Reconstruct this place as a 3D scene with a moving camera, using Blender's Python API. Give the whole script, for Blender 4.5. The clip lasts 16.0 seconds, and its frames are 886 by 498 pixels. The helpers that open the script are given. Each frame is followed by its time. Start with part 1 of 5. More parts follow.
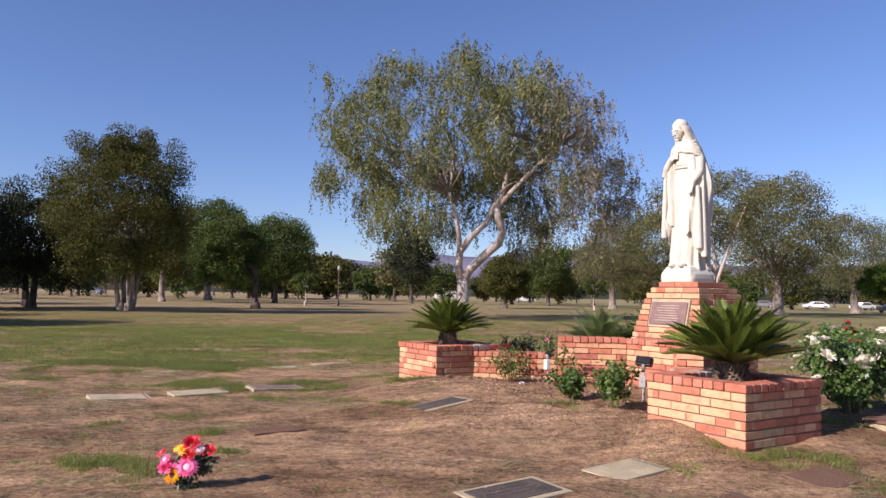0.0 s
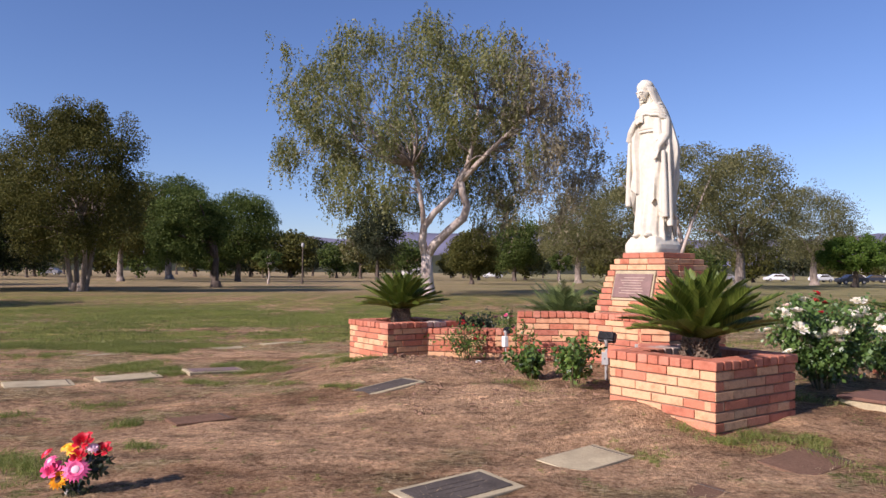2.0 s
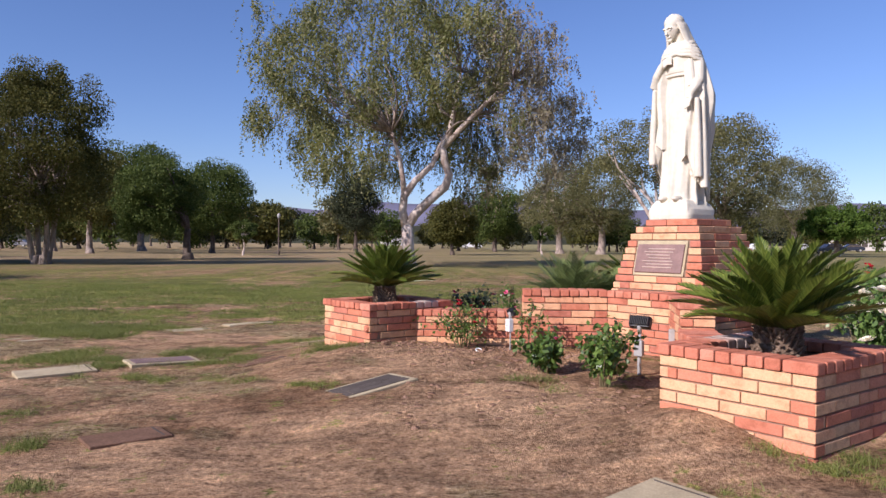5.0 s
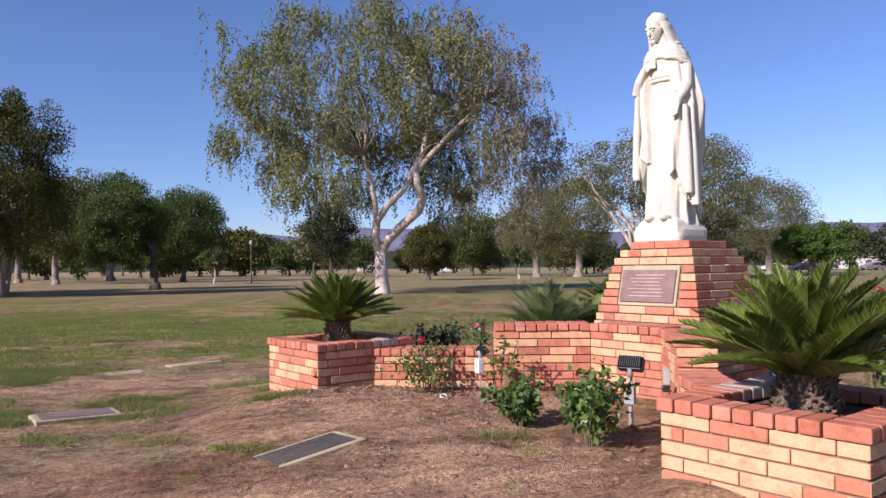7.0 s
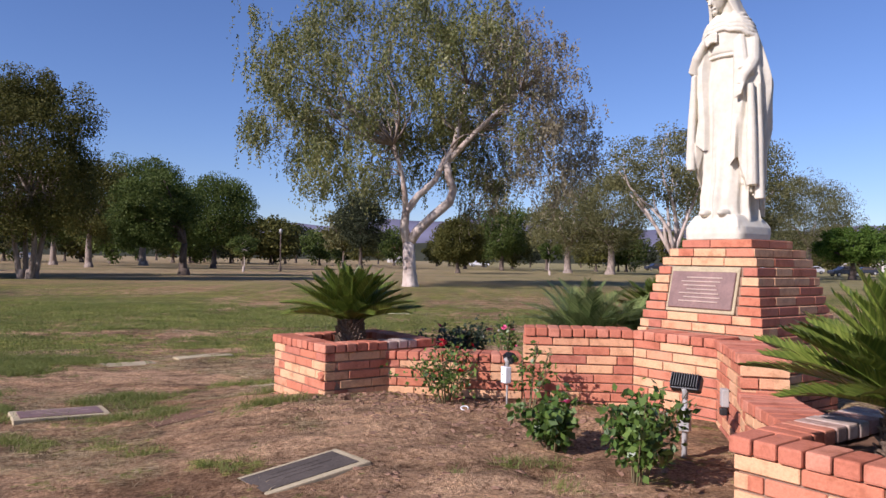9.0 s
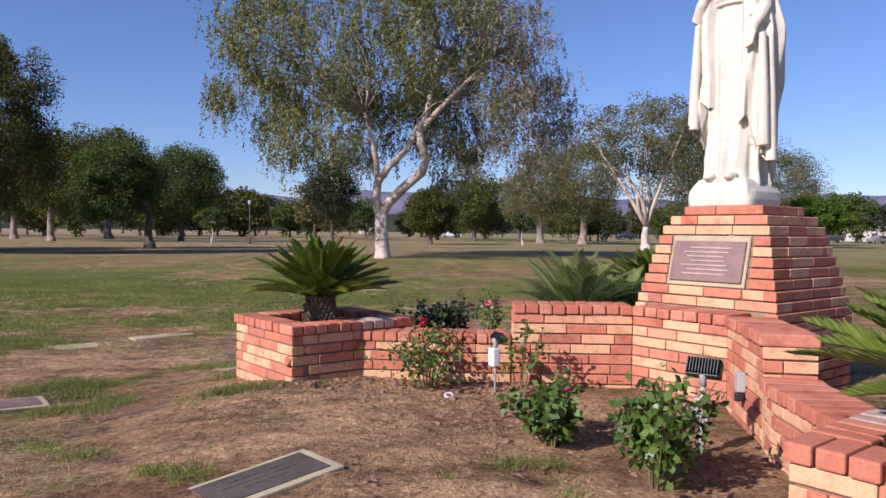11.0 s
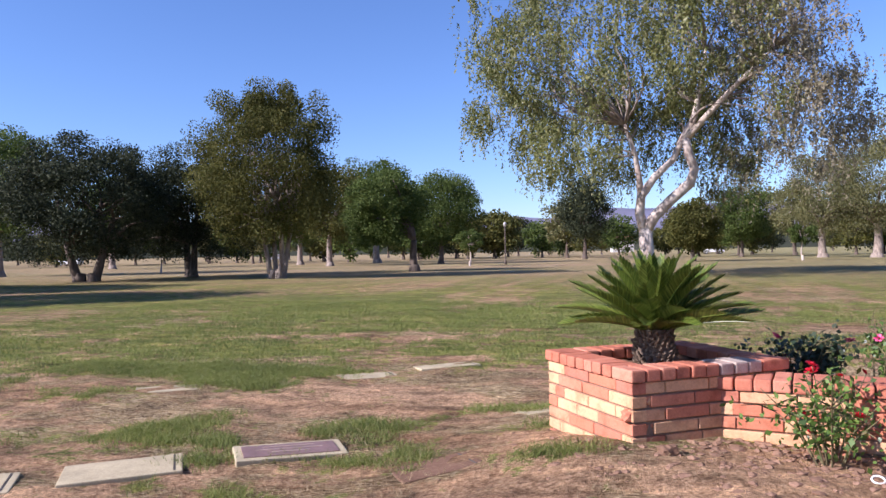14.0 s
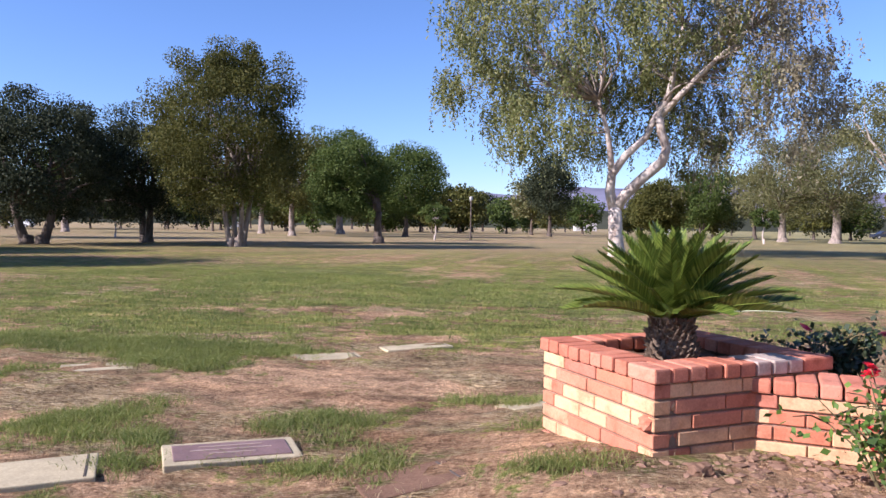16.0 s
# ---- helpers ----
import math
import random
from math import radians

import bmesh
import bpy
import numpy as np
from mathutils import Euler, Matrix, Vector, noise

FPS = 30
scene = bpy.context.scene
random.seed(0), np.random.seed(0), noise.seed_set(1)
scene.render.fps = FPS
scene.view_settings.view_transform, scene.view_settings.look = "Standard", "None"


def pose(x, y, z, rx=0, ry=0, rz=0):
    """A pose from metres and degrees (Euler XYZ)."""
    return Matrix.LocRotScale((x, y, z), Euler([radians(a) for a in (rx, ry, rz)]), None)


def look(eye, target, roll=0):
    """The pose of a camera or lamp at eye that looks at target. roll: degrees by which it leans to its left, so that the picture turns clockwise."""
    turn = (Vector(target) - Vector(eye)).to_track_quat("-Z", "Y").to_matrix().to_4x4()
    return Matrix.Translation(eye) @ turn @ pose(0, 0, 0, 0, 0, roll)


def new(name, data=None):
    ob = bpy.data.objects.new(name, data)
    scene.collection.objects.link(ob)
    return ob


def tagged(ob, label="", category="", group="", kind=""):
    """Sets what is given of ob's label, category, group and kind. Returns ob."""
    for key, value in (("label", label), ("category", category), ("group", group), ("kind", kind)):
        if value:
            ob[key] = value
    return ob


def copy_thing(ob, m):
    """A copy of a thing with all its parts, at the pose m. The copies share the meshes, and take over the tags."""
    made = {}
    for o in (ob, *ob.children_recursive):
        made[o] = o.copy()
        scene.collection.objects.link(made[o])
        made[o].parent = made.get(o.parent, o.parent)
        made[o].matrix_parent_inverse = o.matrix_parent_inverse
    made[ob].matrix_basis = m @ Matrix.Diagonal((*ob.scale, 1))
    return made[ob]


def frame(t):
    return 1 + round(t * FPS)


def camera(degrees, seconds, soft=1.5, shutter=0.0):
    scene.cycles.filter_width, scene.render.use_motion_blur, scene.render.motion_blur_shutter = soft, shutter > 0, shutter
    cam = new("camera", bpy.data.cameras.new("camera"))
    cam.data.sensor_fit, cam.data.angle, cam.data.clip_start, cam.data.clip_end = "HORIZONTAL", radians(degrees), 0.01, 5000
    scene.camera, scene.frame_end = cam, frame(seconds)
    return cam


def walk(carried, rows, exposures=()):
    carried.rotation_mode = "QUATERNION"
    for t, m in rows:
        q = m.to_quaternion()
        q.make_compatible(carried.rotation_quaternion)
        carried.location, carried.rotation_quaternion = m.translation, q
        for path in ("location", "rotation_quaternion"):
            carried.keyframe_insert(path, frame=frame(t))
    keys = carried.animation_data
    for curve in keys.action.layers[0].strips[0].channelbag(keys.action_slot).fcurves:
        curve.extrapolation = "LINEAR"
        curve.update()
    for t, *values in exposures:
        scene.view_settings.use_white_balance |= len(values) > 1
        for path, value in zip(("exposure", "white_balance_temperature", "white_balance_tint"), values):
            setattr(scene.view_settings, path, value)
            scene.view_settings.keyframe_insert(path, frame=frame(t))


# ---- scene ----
cam = camera(62.0, 16.0)
PATH = [
    (0, (0.26, -0.063, 1.291), (0.187, 1.932, 1.416), 1.1),
    (0.5, (0.274, 0.058, 1.28), (0.321, 2.054, 1.4), 1.0),
    (1, (0.328, 0.207, 1.271), (0.446, 2.202, 1.364), 0.3),
    (1.5, (0.39, 0.417, 1.27), (0.43, 2.415, 1.346), 0.1),
    (2, (0.444, 0.599, 1.258), (0.46, 2.598, 1.321), 0.5),
    (2.5, (0.389, 0.885, 1.255), (0.486, 2.881, 1.353), 1.1),
    (3, (0.341, 1.099, 1.249), (0.545, 3.087, 1.332), -0.3),
    (3.5, (0.38, 1.366, 1.255), (0.568, 3.356, 1.313), -0.7),
    (4, (0.285, 1.6, 1.226), (0.398, 3.597, 1.226), 0.2),
    (4.2, (0.258, 1.705, 1.231), (0.348, 3.703, 1.214), 0.4),
    (6.3, (0.452, 2.731, 1.299), (0.522, 4.73, 1.299), 0.3),
    (6.5, (0.461, 2.844, 1.303), (0.569, 4.841, 1.315), 0.3),
    (7, (0.527, 3.063, 1.301), (0.662, 5.058, 1.351), -0.6),
    (7.5, (0.611, 3.262, 1.318), (0.627, 5.261, 1.392), 0.2),
    (8, (0.634, 3.449, 1.302), (0.587, 5.447, 1.372), 0.9),
    (8.5, (0.615, 3.654, 1.307), (0.616, 5.654, 1.361), 1.2),
    (9, (0.615, 3.823, 1.313), (0.668, 5.822, 1.344), 1.0),
    (11.3, (0.55, 4.609, 1.306), (0.681, 6.604, 1.257), 0.6),
    (11.5, (0.515, 4.724, 1.291), (0.632, 6.721, 1.257), 0.7),
    (12, (0.443, 4.882, 1.321), (0.38, 6.881, 1.318), 1.2),
    (12.5, (0.278, 5.073, 1.309), (0.004, 7.054, 1.345), 1.9),
    (13, (0.091, 5.223, 1.302), (-0.308, 7.182, 1.363), 1.2),
    (13.5, (-0.003, 5.384, 1.282), (-0.49, 7.323, 1.312), -0.0),
    (14, (-0.069, 5.603, 1.286), (-0.602, 7.53, 1.295), -1.0),
    (14.5, (-0.127, 5.74, 1.268), (-0.773, 7.633, 1.251), -0.6),
    (15, (-0.235, 5.947, 1.27), (-0.882, 7.839, 1.229), 0.2),
    (15.5, (-0.336, 6.148, 1.273), (-0.866, 8.076, 1.215), 0.7),
    (16, (-0.379, 6.378, 1.244), (-0.816, 8.329, 1.182), 0.8),
]
EXPOSURES = [(0, 0.5, 6200, 26), (1.5, 0.5, 6200, 26), (2.3, 0.4, 6180, 26), (3.2, 0.33, 6200, 26), (4.1, 0.42, 6100, 26), (5, 0.46, 6000, 26), (7, 0.48, 5930, 26), (9, 0.38, 5960, 26), (11.5, 0.37, 5900, 26), (12.4, 0.53, 5720, 26), (13.3, 0.82, 5720, 25), (16, 1.03, 5750, 24)]
walk(cam, [(t, look(eye, target, roll)) for t, eye, target, roll in PATH], EXPOSURES)

# ---- world and sun ----
SUN_TURN, SUN_HIGH = radians(216.2), radians(31)      # where the sun stands: angle from +x, height
SUN_DIR = Vector((math.cos(SUN_TURN) * math.cos(SUN_HIGH), math.sin(SUN_TURN) * math.cos(SUN_HIGH), math.sin(SUN_HIGH)))
world = bpy.data.worlds.new("sky")
scene.world = world
world.use_nodes = True
wn = world.node_tree.nodes
sky = wn.new("ShaderNodeTexSky")
sky.sky_type, sky.sun_disc = "NISHITA", False
sky.sun_elevation, sky.sun_rotation = SUN_HIGH, radians(90) - SUN_TURN
sky.air_density, sky.dust_density, sky.ozone_density = 1.0, 0.1, 4.0
tint = wn.new("ShaderNodeMix")
tint.data_type, tint.blend_type = "RGBA", "MULTIPLY"
tint.inputs[0].default_value, tint.inputs[7].default_value = 1.0, (0.9, 0.965, 1.1, 1)
world.node_tree.links.new(sky.outputs[0], tint.inputs[6])
world.node_tree.links.new(tint.outputs[2], wn["Background"].inputs[0])
wn["Background"].inputs[1].default_value = 0.08
sun = new("sun", bpy.data.lights.new("sun", "SUN"))
sun.data.energy, sun.data.angle, sun.data.color = 5.0, radians(0.5), (1.0, 0.93, 0.82)
sun.matrix_world = look(SUN_DIR * 60, (0, 0, 0))


# ---- materials ----
def mat(name, rough=0.8, spec=0.3):
    m = bpy.data.materials.new(name)
    m.use_nodes = True
    b = m.node_tree.nodes["Principled BSDF"]
    b.inputs["Roughness"].default_value = rough
    b.inputs["Specular IOR Level"].default_value = spec
    return m, m.node_tree, b


def noise_tex(t, scale, detail=4.0, rough=0.55, coords=None):
    n = t.nodes.new("ShaderNodeTexNoise")
    n.inputs["Scale"].default_value, n.inputs["Detail"].default_value, n.inputs["Roughness"].default_value = scale, detail, rough
    if coords is not None:
        t.links.new(coords, n.inputs["Vector"])
    return n


def ramp(t, source, stops):
    r = t.nodes.new("ShaderNodeValToRGB")
    e = r.color_ramp.elements
    while len(e) < len(stops):
        e.new(0.5)
    for i, (p, c) in enumerate(stops):
        e[i].position = p
        e[i].color = (*c, 1) if len(c) == 3 else c
    t.links.new(source, r.inputs[0])
    return r


def mixed(t, fac, a, b, blend="MIX"):
    n = t.nodes.new("ShaderNodeMix")
    n.data_type, n.blend_type = "RGBA", blend
    for v, i in ((fac, 0), (a, 6), (b, 7)):
        if isinstance(v, (int, float)):
            n.inputs[i].default_value = v
        elif isinstance(v, tuple):
            n.inputs[i].default_value = (*v, 1)
        else:
            t.links.new(v, n.inputs[i])
    return n.outputs[2]


def bump(t, b, source, strength, dist):
    n = t.nodes.new("ShaderNodeBump")
    n.inputs["Strength"].default_value, n.inputs["Distance"].default_value = strength, dist
    t.links.new(source, n.inputs["Height"])
    t.links.new(n.outputs[0], b.inputs["Normal"])


def world_pos(t):
    return t.nodes.new("ShaderNodeNewGeometry").outputs["Position"]


def speckled(name, a, b, scale=30, rough=0.85, spec=0.3, bump_d=0.002, big=2.0, dark=0.75):
    """A surface of two tones, with a coarse stain and fine grain."""
    m, t, p = mat(name, rough, spec)
    w = world_pos(t)
    n1, n2 = noise_tex(t, scale, 6, 0.65, w), noise_tex(t, big, 4, 0.6, w)
    c = ramp(t, n1.outputs[0], [(0.3, a), (0.7, b)]).outputs[0]
    s = ramp(t, n2.outputs[0], [(0.35, (dark, dark, dark)), (0.65, (1, 1, 1))]).outputs[0]
    t.links.new(mixed(t, 1.0, c, s, "MULTIPLY"), p.inputs["Base Color"])
    bump(t, p, n1.outputs[0], 0.5, bump_d)
    return m


def brick_material(name, stops):
    m, t, p = mat(name, 0.85, 0.25)
    info = t.nodes.new("ShaderNodeObjectInfo")
    w = world_pos(t)
    base = ramp(t, info.outputs["Random"], stops)
    base.color_ramp.interpolation = "LINEAR"
    n1, n2 = noise_tex(t, 90, 6, 0.7, w), noise_tex(t, 9, 5, 0.65, w)
    grain = ramp(t, n1.outputs[0], [(0.3, (0.78, 0.76, 0.74)), (0.65, (1.05, 1.05, 1.05))]).outputs[0]
    stain = ramp(t, n2.outputs[0], [(0.32, (0.72, 0.66, 0.62)), (0.5, (1, 1, 1)), (0.72, (1.05, 1.08, 1.1))]).outputs[0]
    c = mixed(t, 1.0, mixed(t, 1.0, base.outputs[0], grain, "MULTIPLY"), stain, "MULTIPLY")
    t.links.new(c, p.inputs["Base Color"])
    bump(t, p, n1.outputs[0], 0.6, 0.003)
    return m


PEACH, RED = (0.68, 0.385, 0.205), (0.54, 0.19, 0.105)
BRICK = brick_material("brick", [(0.0, PEACH), (0.28, (0.7, 0.41, 0.225)), (0.46, (0.65, 0.34, 0.185)), (0.54, (0.57, 0.23, 0.135)), (0.78, RED), (1.0, (0.46, 0.17, 0.11))])
COPING = brick_material("coping_brick", [(0.0, (0.46, 0.155, 0.09)), (0.6, (0.53, 0.185, 0.11)), (1.0, (0.6, 0.26, 0.165))])
WHITED = brick_material("whitewashed_brick", [(0.0, (0.47, 0.2, 0.14)), (0.35, (0.47, 0.38, 0.32)), (1.0, (0.52, 0.4, 0.33))])
MORTAR = speckled("mortar", (0.27, 0.165, 0.11), (0.37, 0.245, 0.17), 120, 0.95, 0.1, 0.002, 6)
STONE = speckled("statue_stone", (0.59, 0.54, 0.415), (0.67, 0.63, 0.515), 18, 0.75, 0.3, 0.003, 5, 0.86)
CONCRETE = speckled("concrete", (0.4, 0.325, 0.195), (0.53, 0.44, 0.28), 80, 0.9, 0.2, 0.002, 5)
BRONZE = speckled("bronze_plaque", (0.20, 0.115, 0.095), (0.27, 0.165, 0.135), 60, 0.5, 0.5, 0.001, 8)
PLAQUE_TEXT = speckled("raised_lettering", (0.4, 0.29, 0.22), (0.46, 0.34, 0.27), 60, 0.5, 0.5, 0.001, 8)
SLATE = speckled("dark_slab", (0.07, 0.058, 0.048), (0.13, 0.105, 0.085), 70, 0.85, 0.2, 0.001, 4, 0.6)
SOIL = speckled("soil", (0.14, 0.08, 0.05), (0.24, 0.14, 0.09), 60, 1.0, 0.1, 0.01, 5)
BLACK_METAL = speckled("black_metal", (0.015, 0.015, 0.016), (0.03, 0.03, 0.03), 50, 0.45, 0.5, 0.0005, 4)
GREY_METAL = speckled("grey_metal", (0.35, 0.34, 0.31), (0.45, 0.43, 0.4), 60, 0.5, 0.5, 0.0005, 4)
WHITE_TAG = speckled("white_paint", (0.72, 0.72, 0.7), (0.8, 0.8, 0.78), 60, 0.5, 0.4, 0.0005, 4, 0.9)
RUST = speckled("rusty_cover", (0.16, 0.08, 0.055), (0.23, 0.12, 0.08), 50, 0.85, 0.3, 0.002, 5)


def leaf_material(name, a, b, c, rough=0.65, spec=0.15, through_light=0.35):
    """Foliage whose leaves vary one by one, with some light passing through."""
    m, t, p = mat(name, rough, spec)
    g = t.nodes.new("ShaderNodeNewGeometry")
    col = ramp(t, g.outputs["Random Per Island"], [(0.0, a), (0.5, b), (1.0, c)]).outputs[0]
    big = noise_tex(t, 0.6, 3, 0.5, g.outputs["Position"])
    shade = ramp(t, big.outputs[0], [(0.35, (0.8, 0.8, 0.75)), (0.65, (1.15, 1.1, 1.0))]).outputs[0]
    col = mixed(t, 1.0, col, shade, "MULTIPLY")
    t.links.new(col, p.inputs["Base Color"])
    tr = t.nodes.new("ShaderNodeBsdfTranslucent")
    t.links.new(col, tr.inputs[0])
    ms = t.nodes.new("ShaderNodeMixShader")
    ms.inputs[0].default_value = through_light
    t.links.new(p.outputs[0], ms.inputs[1])
    t.links.new(tr.outputs[0], ms.inputs[2])
    t.links.new(ms.outputs[0], t.nodes["Material Output"].inputs[0])
    return m


def bark_material(name, a, b, scale=6):
    m, t, p = mat(name, 0.9, 0.2)
    w = world_pos(t)
    mp = t.nodes.new("ShaderNodeMapping")
    mp.inputs["Scale"].default_value = (1, 1, 0.3)
    t.links.new(w, mp.inputs[0])
    n = noise_tex(t, scale, 6, 0.65, mp.outputs[0])
    t.links.new(ramp(t, n.outputs[0], [(0.35, a), (0.65, b)]).outputs[0], p.inputs["Base Color"])
    bump(t, p, n.outputs[0], 0.8, 0.03)
    return m


BARK_PALE = bark_material("pale_bark", (0.33, 0.25, 0.2), (0.62, 0.53, 0.45), 3)
BARK_DARK = bark_material("dark_bark", (0.06, 0.045, 0.035), (0.15, 0.115, 0.09))
BARK_GREY = bark_material("grey_bark", (0.16, 0.125, 0.1), (0.36, 0.29, 0.235))
LEAF_MAIN = leaf_material("pale_drooping_leaves", (0.115, 0.135, 0.04), (0.185, 0.2, 0.065), (0.27, 0.26, 0.12), 0.5, 0.3, 0.35)
LEAF_DRY = leaf_material("dry_mauve_leaves", (0.2, 0.175, 0.125), (0.28, 0.245, 0.175), (0.29, 0.265, 0.16), 0.6, 0.3, 0.3)
LEAF_OLIVE = leaf_material("olive_leaves", (0.06, 0.067, 0.017), (0.1, 0.105, 0.027), (0.15, 0.14, 0.042))
LEAF_DARK = leaf_material("dark_leaves", (0.026, 0.034, 0.02), (0.044, 0.055, 0.031), (0.068, 0.08, 0.043), 0.7, 0.12, 0.15)
LEAF_GREEN = leaf_material("green_leaves", (0.05, 0.078, 0.018), (0.08, 0.118, 0.028), (0.125, 0.16, 0.045))
LEAF_LIME = leaf_material("bright_green_leaves", (0.05, 0.1, 0.014), (0.09, 0.16, 0.025), (0.13, 0.2, 0.04))
LEAF_GREY = leaf_material("grey_green_leaves", (0.09, 0.1, 0.036), (0.145, 0.145, 0.058), (0.2, 0.19, 0.088), 0.55, 0.3, 0.3)
LEAF_ROSE = leaf_material("rose_leaves", (0.045, 0.085, 0.015), (0.085, 0.155, 0.028), (0.16, 0.25, 0.055), 0.4, 0.5, 0.3)
LEAF_ROSE_DARK = leaf_material("dark_rose_leaves", (0.02, 0.035, 0.018), (0.035, 0.06, 0.028), (0.06, 0.07, 0.04), 0.4, 0.5, 0.2)
LEAF_ROSE_MID = leaf_material("deep_green_rose_leaves", (0.05, 0.1, 0.022), (0.085, 0.16, 0.038), (0.15, 0.24, 0.065), 0.4, 0.5, 0.25)
CYCAD_LEAF = leaf_material("cycad_leaflets", (0.055, 0.09, 0.014), (0.115, 0.165, 0.026), (0.22, 0.26, 0.055), 0.35, 0.5, 0.25)
PALM_LEAF = leaf_material("palm_leaflets", (0.11, 0.165, 0.05), (0.19, 0.25, 0.08), (0.29, 0.34, 0.13), 0.45, 0.4, 0.35)
RACHIS = leaf_material("leaf_stalk", (0.14, 0.17, 0.05), (0.17, 0.19, 0.06), (0.2, 0.2, 0.07), 0.5, 0.3, 0.05)
CYCAD_TRUNK = speckled("shaggy_trunk", (0.09, 0.06, 0.04), (0.3, 0.215, 0.15), 50, 0.95, 0.1, 0.02, 10)
GRASS = leaf_material("grass_blades", (0.115, 0.16, 0.034), (0.195, 0.235, 0.06), (0.34, 0.33, 0.13), 0.6, 0.2, 0.4)
STRAW = leaf_material("straw", (0.3, 0.22, 0.12), (0.42, 0.32, 0.19), (0.5, 0.4, 0.26), 0.7, 0.2, 0.2)


# ---- mesh helpers ----
def mesh_from(name, verts, faces, material=None, smooth=False):
    me = bpy.data.meshes.new(name)
    me.from_pydata(verts, [], faces)
    if material:
        me.materials.append(material)
    if smooth:
        me.shade_smooth()
    return me


def part(name, me, parent, label="", m=None):
    """A mesh as one part under a thing or a part, at the pose m in its parent's space."""
    ob = new(name, me)
    ob.parent = parent
    if m is not None:
        ob.matrix_basis = m
    if label:
        tagged(ob, label)
    return ob


def bm_mesh(name, bm, material, smooth=False):
    me = bpy.data.meshes.new(name)
    bm.to_mesh(me)
    bm.free()
    me.materials.append(material)
    if smooth:
        me.shade_smooth()
    return me


BOXES = {}


def box_mesh(name, sx, sy, sz, material, bevel=0.004, seg=1):
    """A box with chamfered edges, centred on its base's middle; alike boxes share one mesh."""
    key = (round(sx, 3), round(sy, 3), round(sz, 3), material.name, bevel, seg)
    if key not in BOXES:
        bm = bmesh.new()
        bmesh.ops.create_cube(bm, size=1)
        bmesh.ops.scale(bm, vec=key[:3], verts=bm.verts)
        bmesh.ops.translate(bm, vec=(0, 0, key[2] / 2), verts=bm.verts)
        if bevel:
            bmesh.ops.bevel(bm, geom=bm.edges[:], offset=bevel, segments=seg, profile=0.6, affect="EDGES")
        BOXES[key] = bm_mesh(name, bm, material)
    return BOXES[key]


def prism(name, outline, z0, z1, material, bevel=0.0):
    """An upright prism over a plan outline."""
    bm = bmesh.new()
    f = bm.faces.new([bm.verts.new((x, y, z0)) for x, y in outline])
    top = bmesh.ops.extrude_face_region(bm, geom=[f])["geom"]
    bmesh.ops.translate(bm, vec=(0, 0, z1 - z0), verts=[v for v in top if isinstance(v, bmesh.types.BMVert)])
    bmesh.ops.recalc_face_normals(bm, faces=bm.faces)
    if bevel:
        bmesh.ops.bevel(bm, geom=bm.edges[:], offset=bevel, segments=1, affect="EDGES")
    return bm_mesh(name, bm, material)


def tube_data(points, radii, sides=8, flat=1.0):
    """Vertices and faces of a tapered tube along points."""
    verts, faces = [], []
    pts = [Vector(p) for p in points]
    side = None
    for i, p in enumerate(pts):
        d = (pts[min(i + 1, len(pts) - 1)] - pts[max(i - 1, 0)]).normalized()
        if side is None:
            side = d.orthogonal().normalized()
        side = (side - d * side.dot(d)).normalized()
        up = d.cross(side)
        for k in range(sides):
            a = 2 * math.pi * k / sides
            verts.append(tuple(p + radii[i] * (math.cos(a) * side + flat * math.sin(a) * up)))
    for i in range(len(pts) - 1):
        for k in range(sides):
            a, b = i * sides + k, i * sides + (k + 1) % sides
            faces.append((a, b, b + sides, a + sides))
    faces.append(tuple(range(sides - 1, -1, -1)))
    faces.append(tuple(range((len(pts) - 1) * sides, len(pts) * sides)))
    return verts, faces


def joined(chunks):
    verts, faces = [], []
    for v, f in chunks:
        o = len(verts)
        verts += v
        faces += [tuple(i + o for i in q) for q in f]
    return verts, faces


# ---- plan: along the monument's front (u) and back from it (b) ----
AX_U, AX_B = Vector((0.574, -0.819, 0)), Vector((0.819, 0.574, 0))
TURN_U = math.degrees(math.atan2(AX_U.y, AX_U.x))


def plan(u, b, z=0.0):
    return AX_U * u + AX_B * b + Vector((0, 0, z))


def smooth(a, b, x):
    t = max(0.0, min(1.0, (x - a) / (b - a)))
    return t * t * (3 - 2 * t)


MOUND = plan(-6.3, 7.6)
PILE = plan(-4.15, 5.3)
BANK = plan(-8.0, 5.55)


def ground_z(x, y):
    d = math.hypot(x - MOUND.x, y - MOUND.y)
    z = 0.15 * (1 - smooth(2.2, 4.6, d))
    z += 0.13 * math.exp(-((x - PILE.x) ** 2 + (y - PILE.y) ** 2) / 0.16)
    z += 0.075 * math.exp(-((x - BANK.x) ** 2 + (y - BANK.y) ** 2) / 0.6)
    z -= 0.05 * smooth(0.5, 3.0, -x) * (1 - smooth(12, 20, y))
    bed = max(0.0, 1 - math.hypot((x - 1.25) / 1.3, (y - 8.6) / 1.7))
    z += 0.05 * min(1.0, bed * 2) * noise.noise((x * 4.2, y * 4.2, 11.0))
    near = 1 - smooth(12, 40, math.hypot(x, y - 6))
    z += near * (0.030 * (noise.noise((x * 0.9, y * 0.9, 3.1))) + 0.018 * noise.noise((x * 3.1, y * 3.1, 7.7)) + 0.013 * noise.noise((x * 6.5, y * 6.5, 1.7)))
    return z


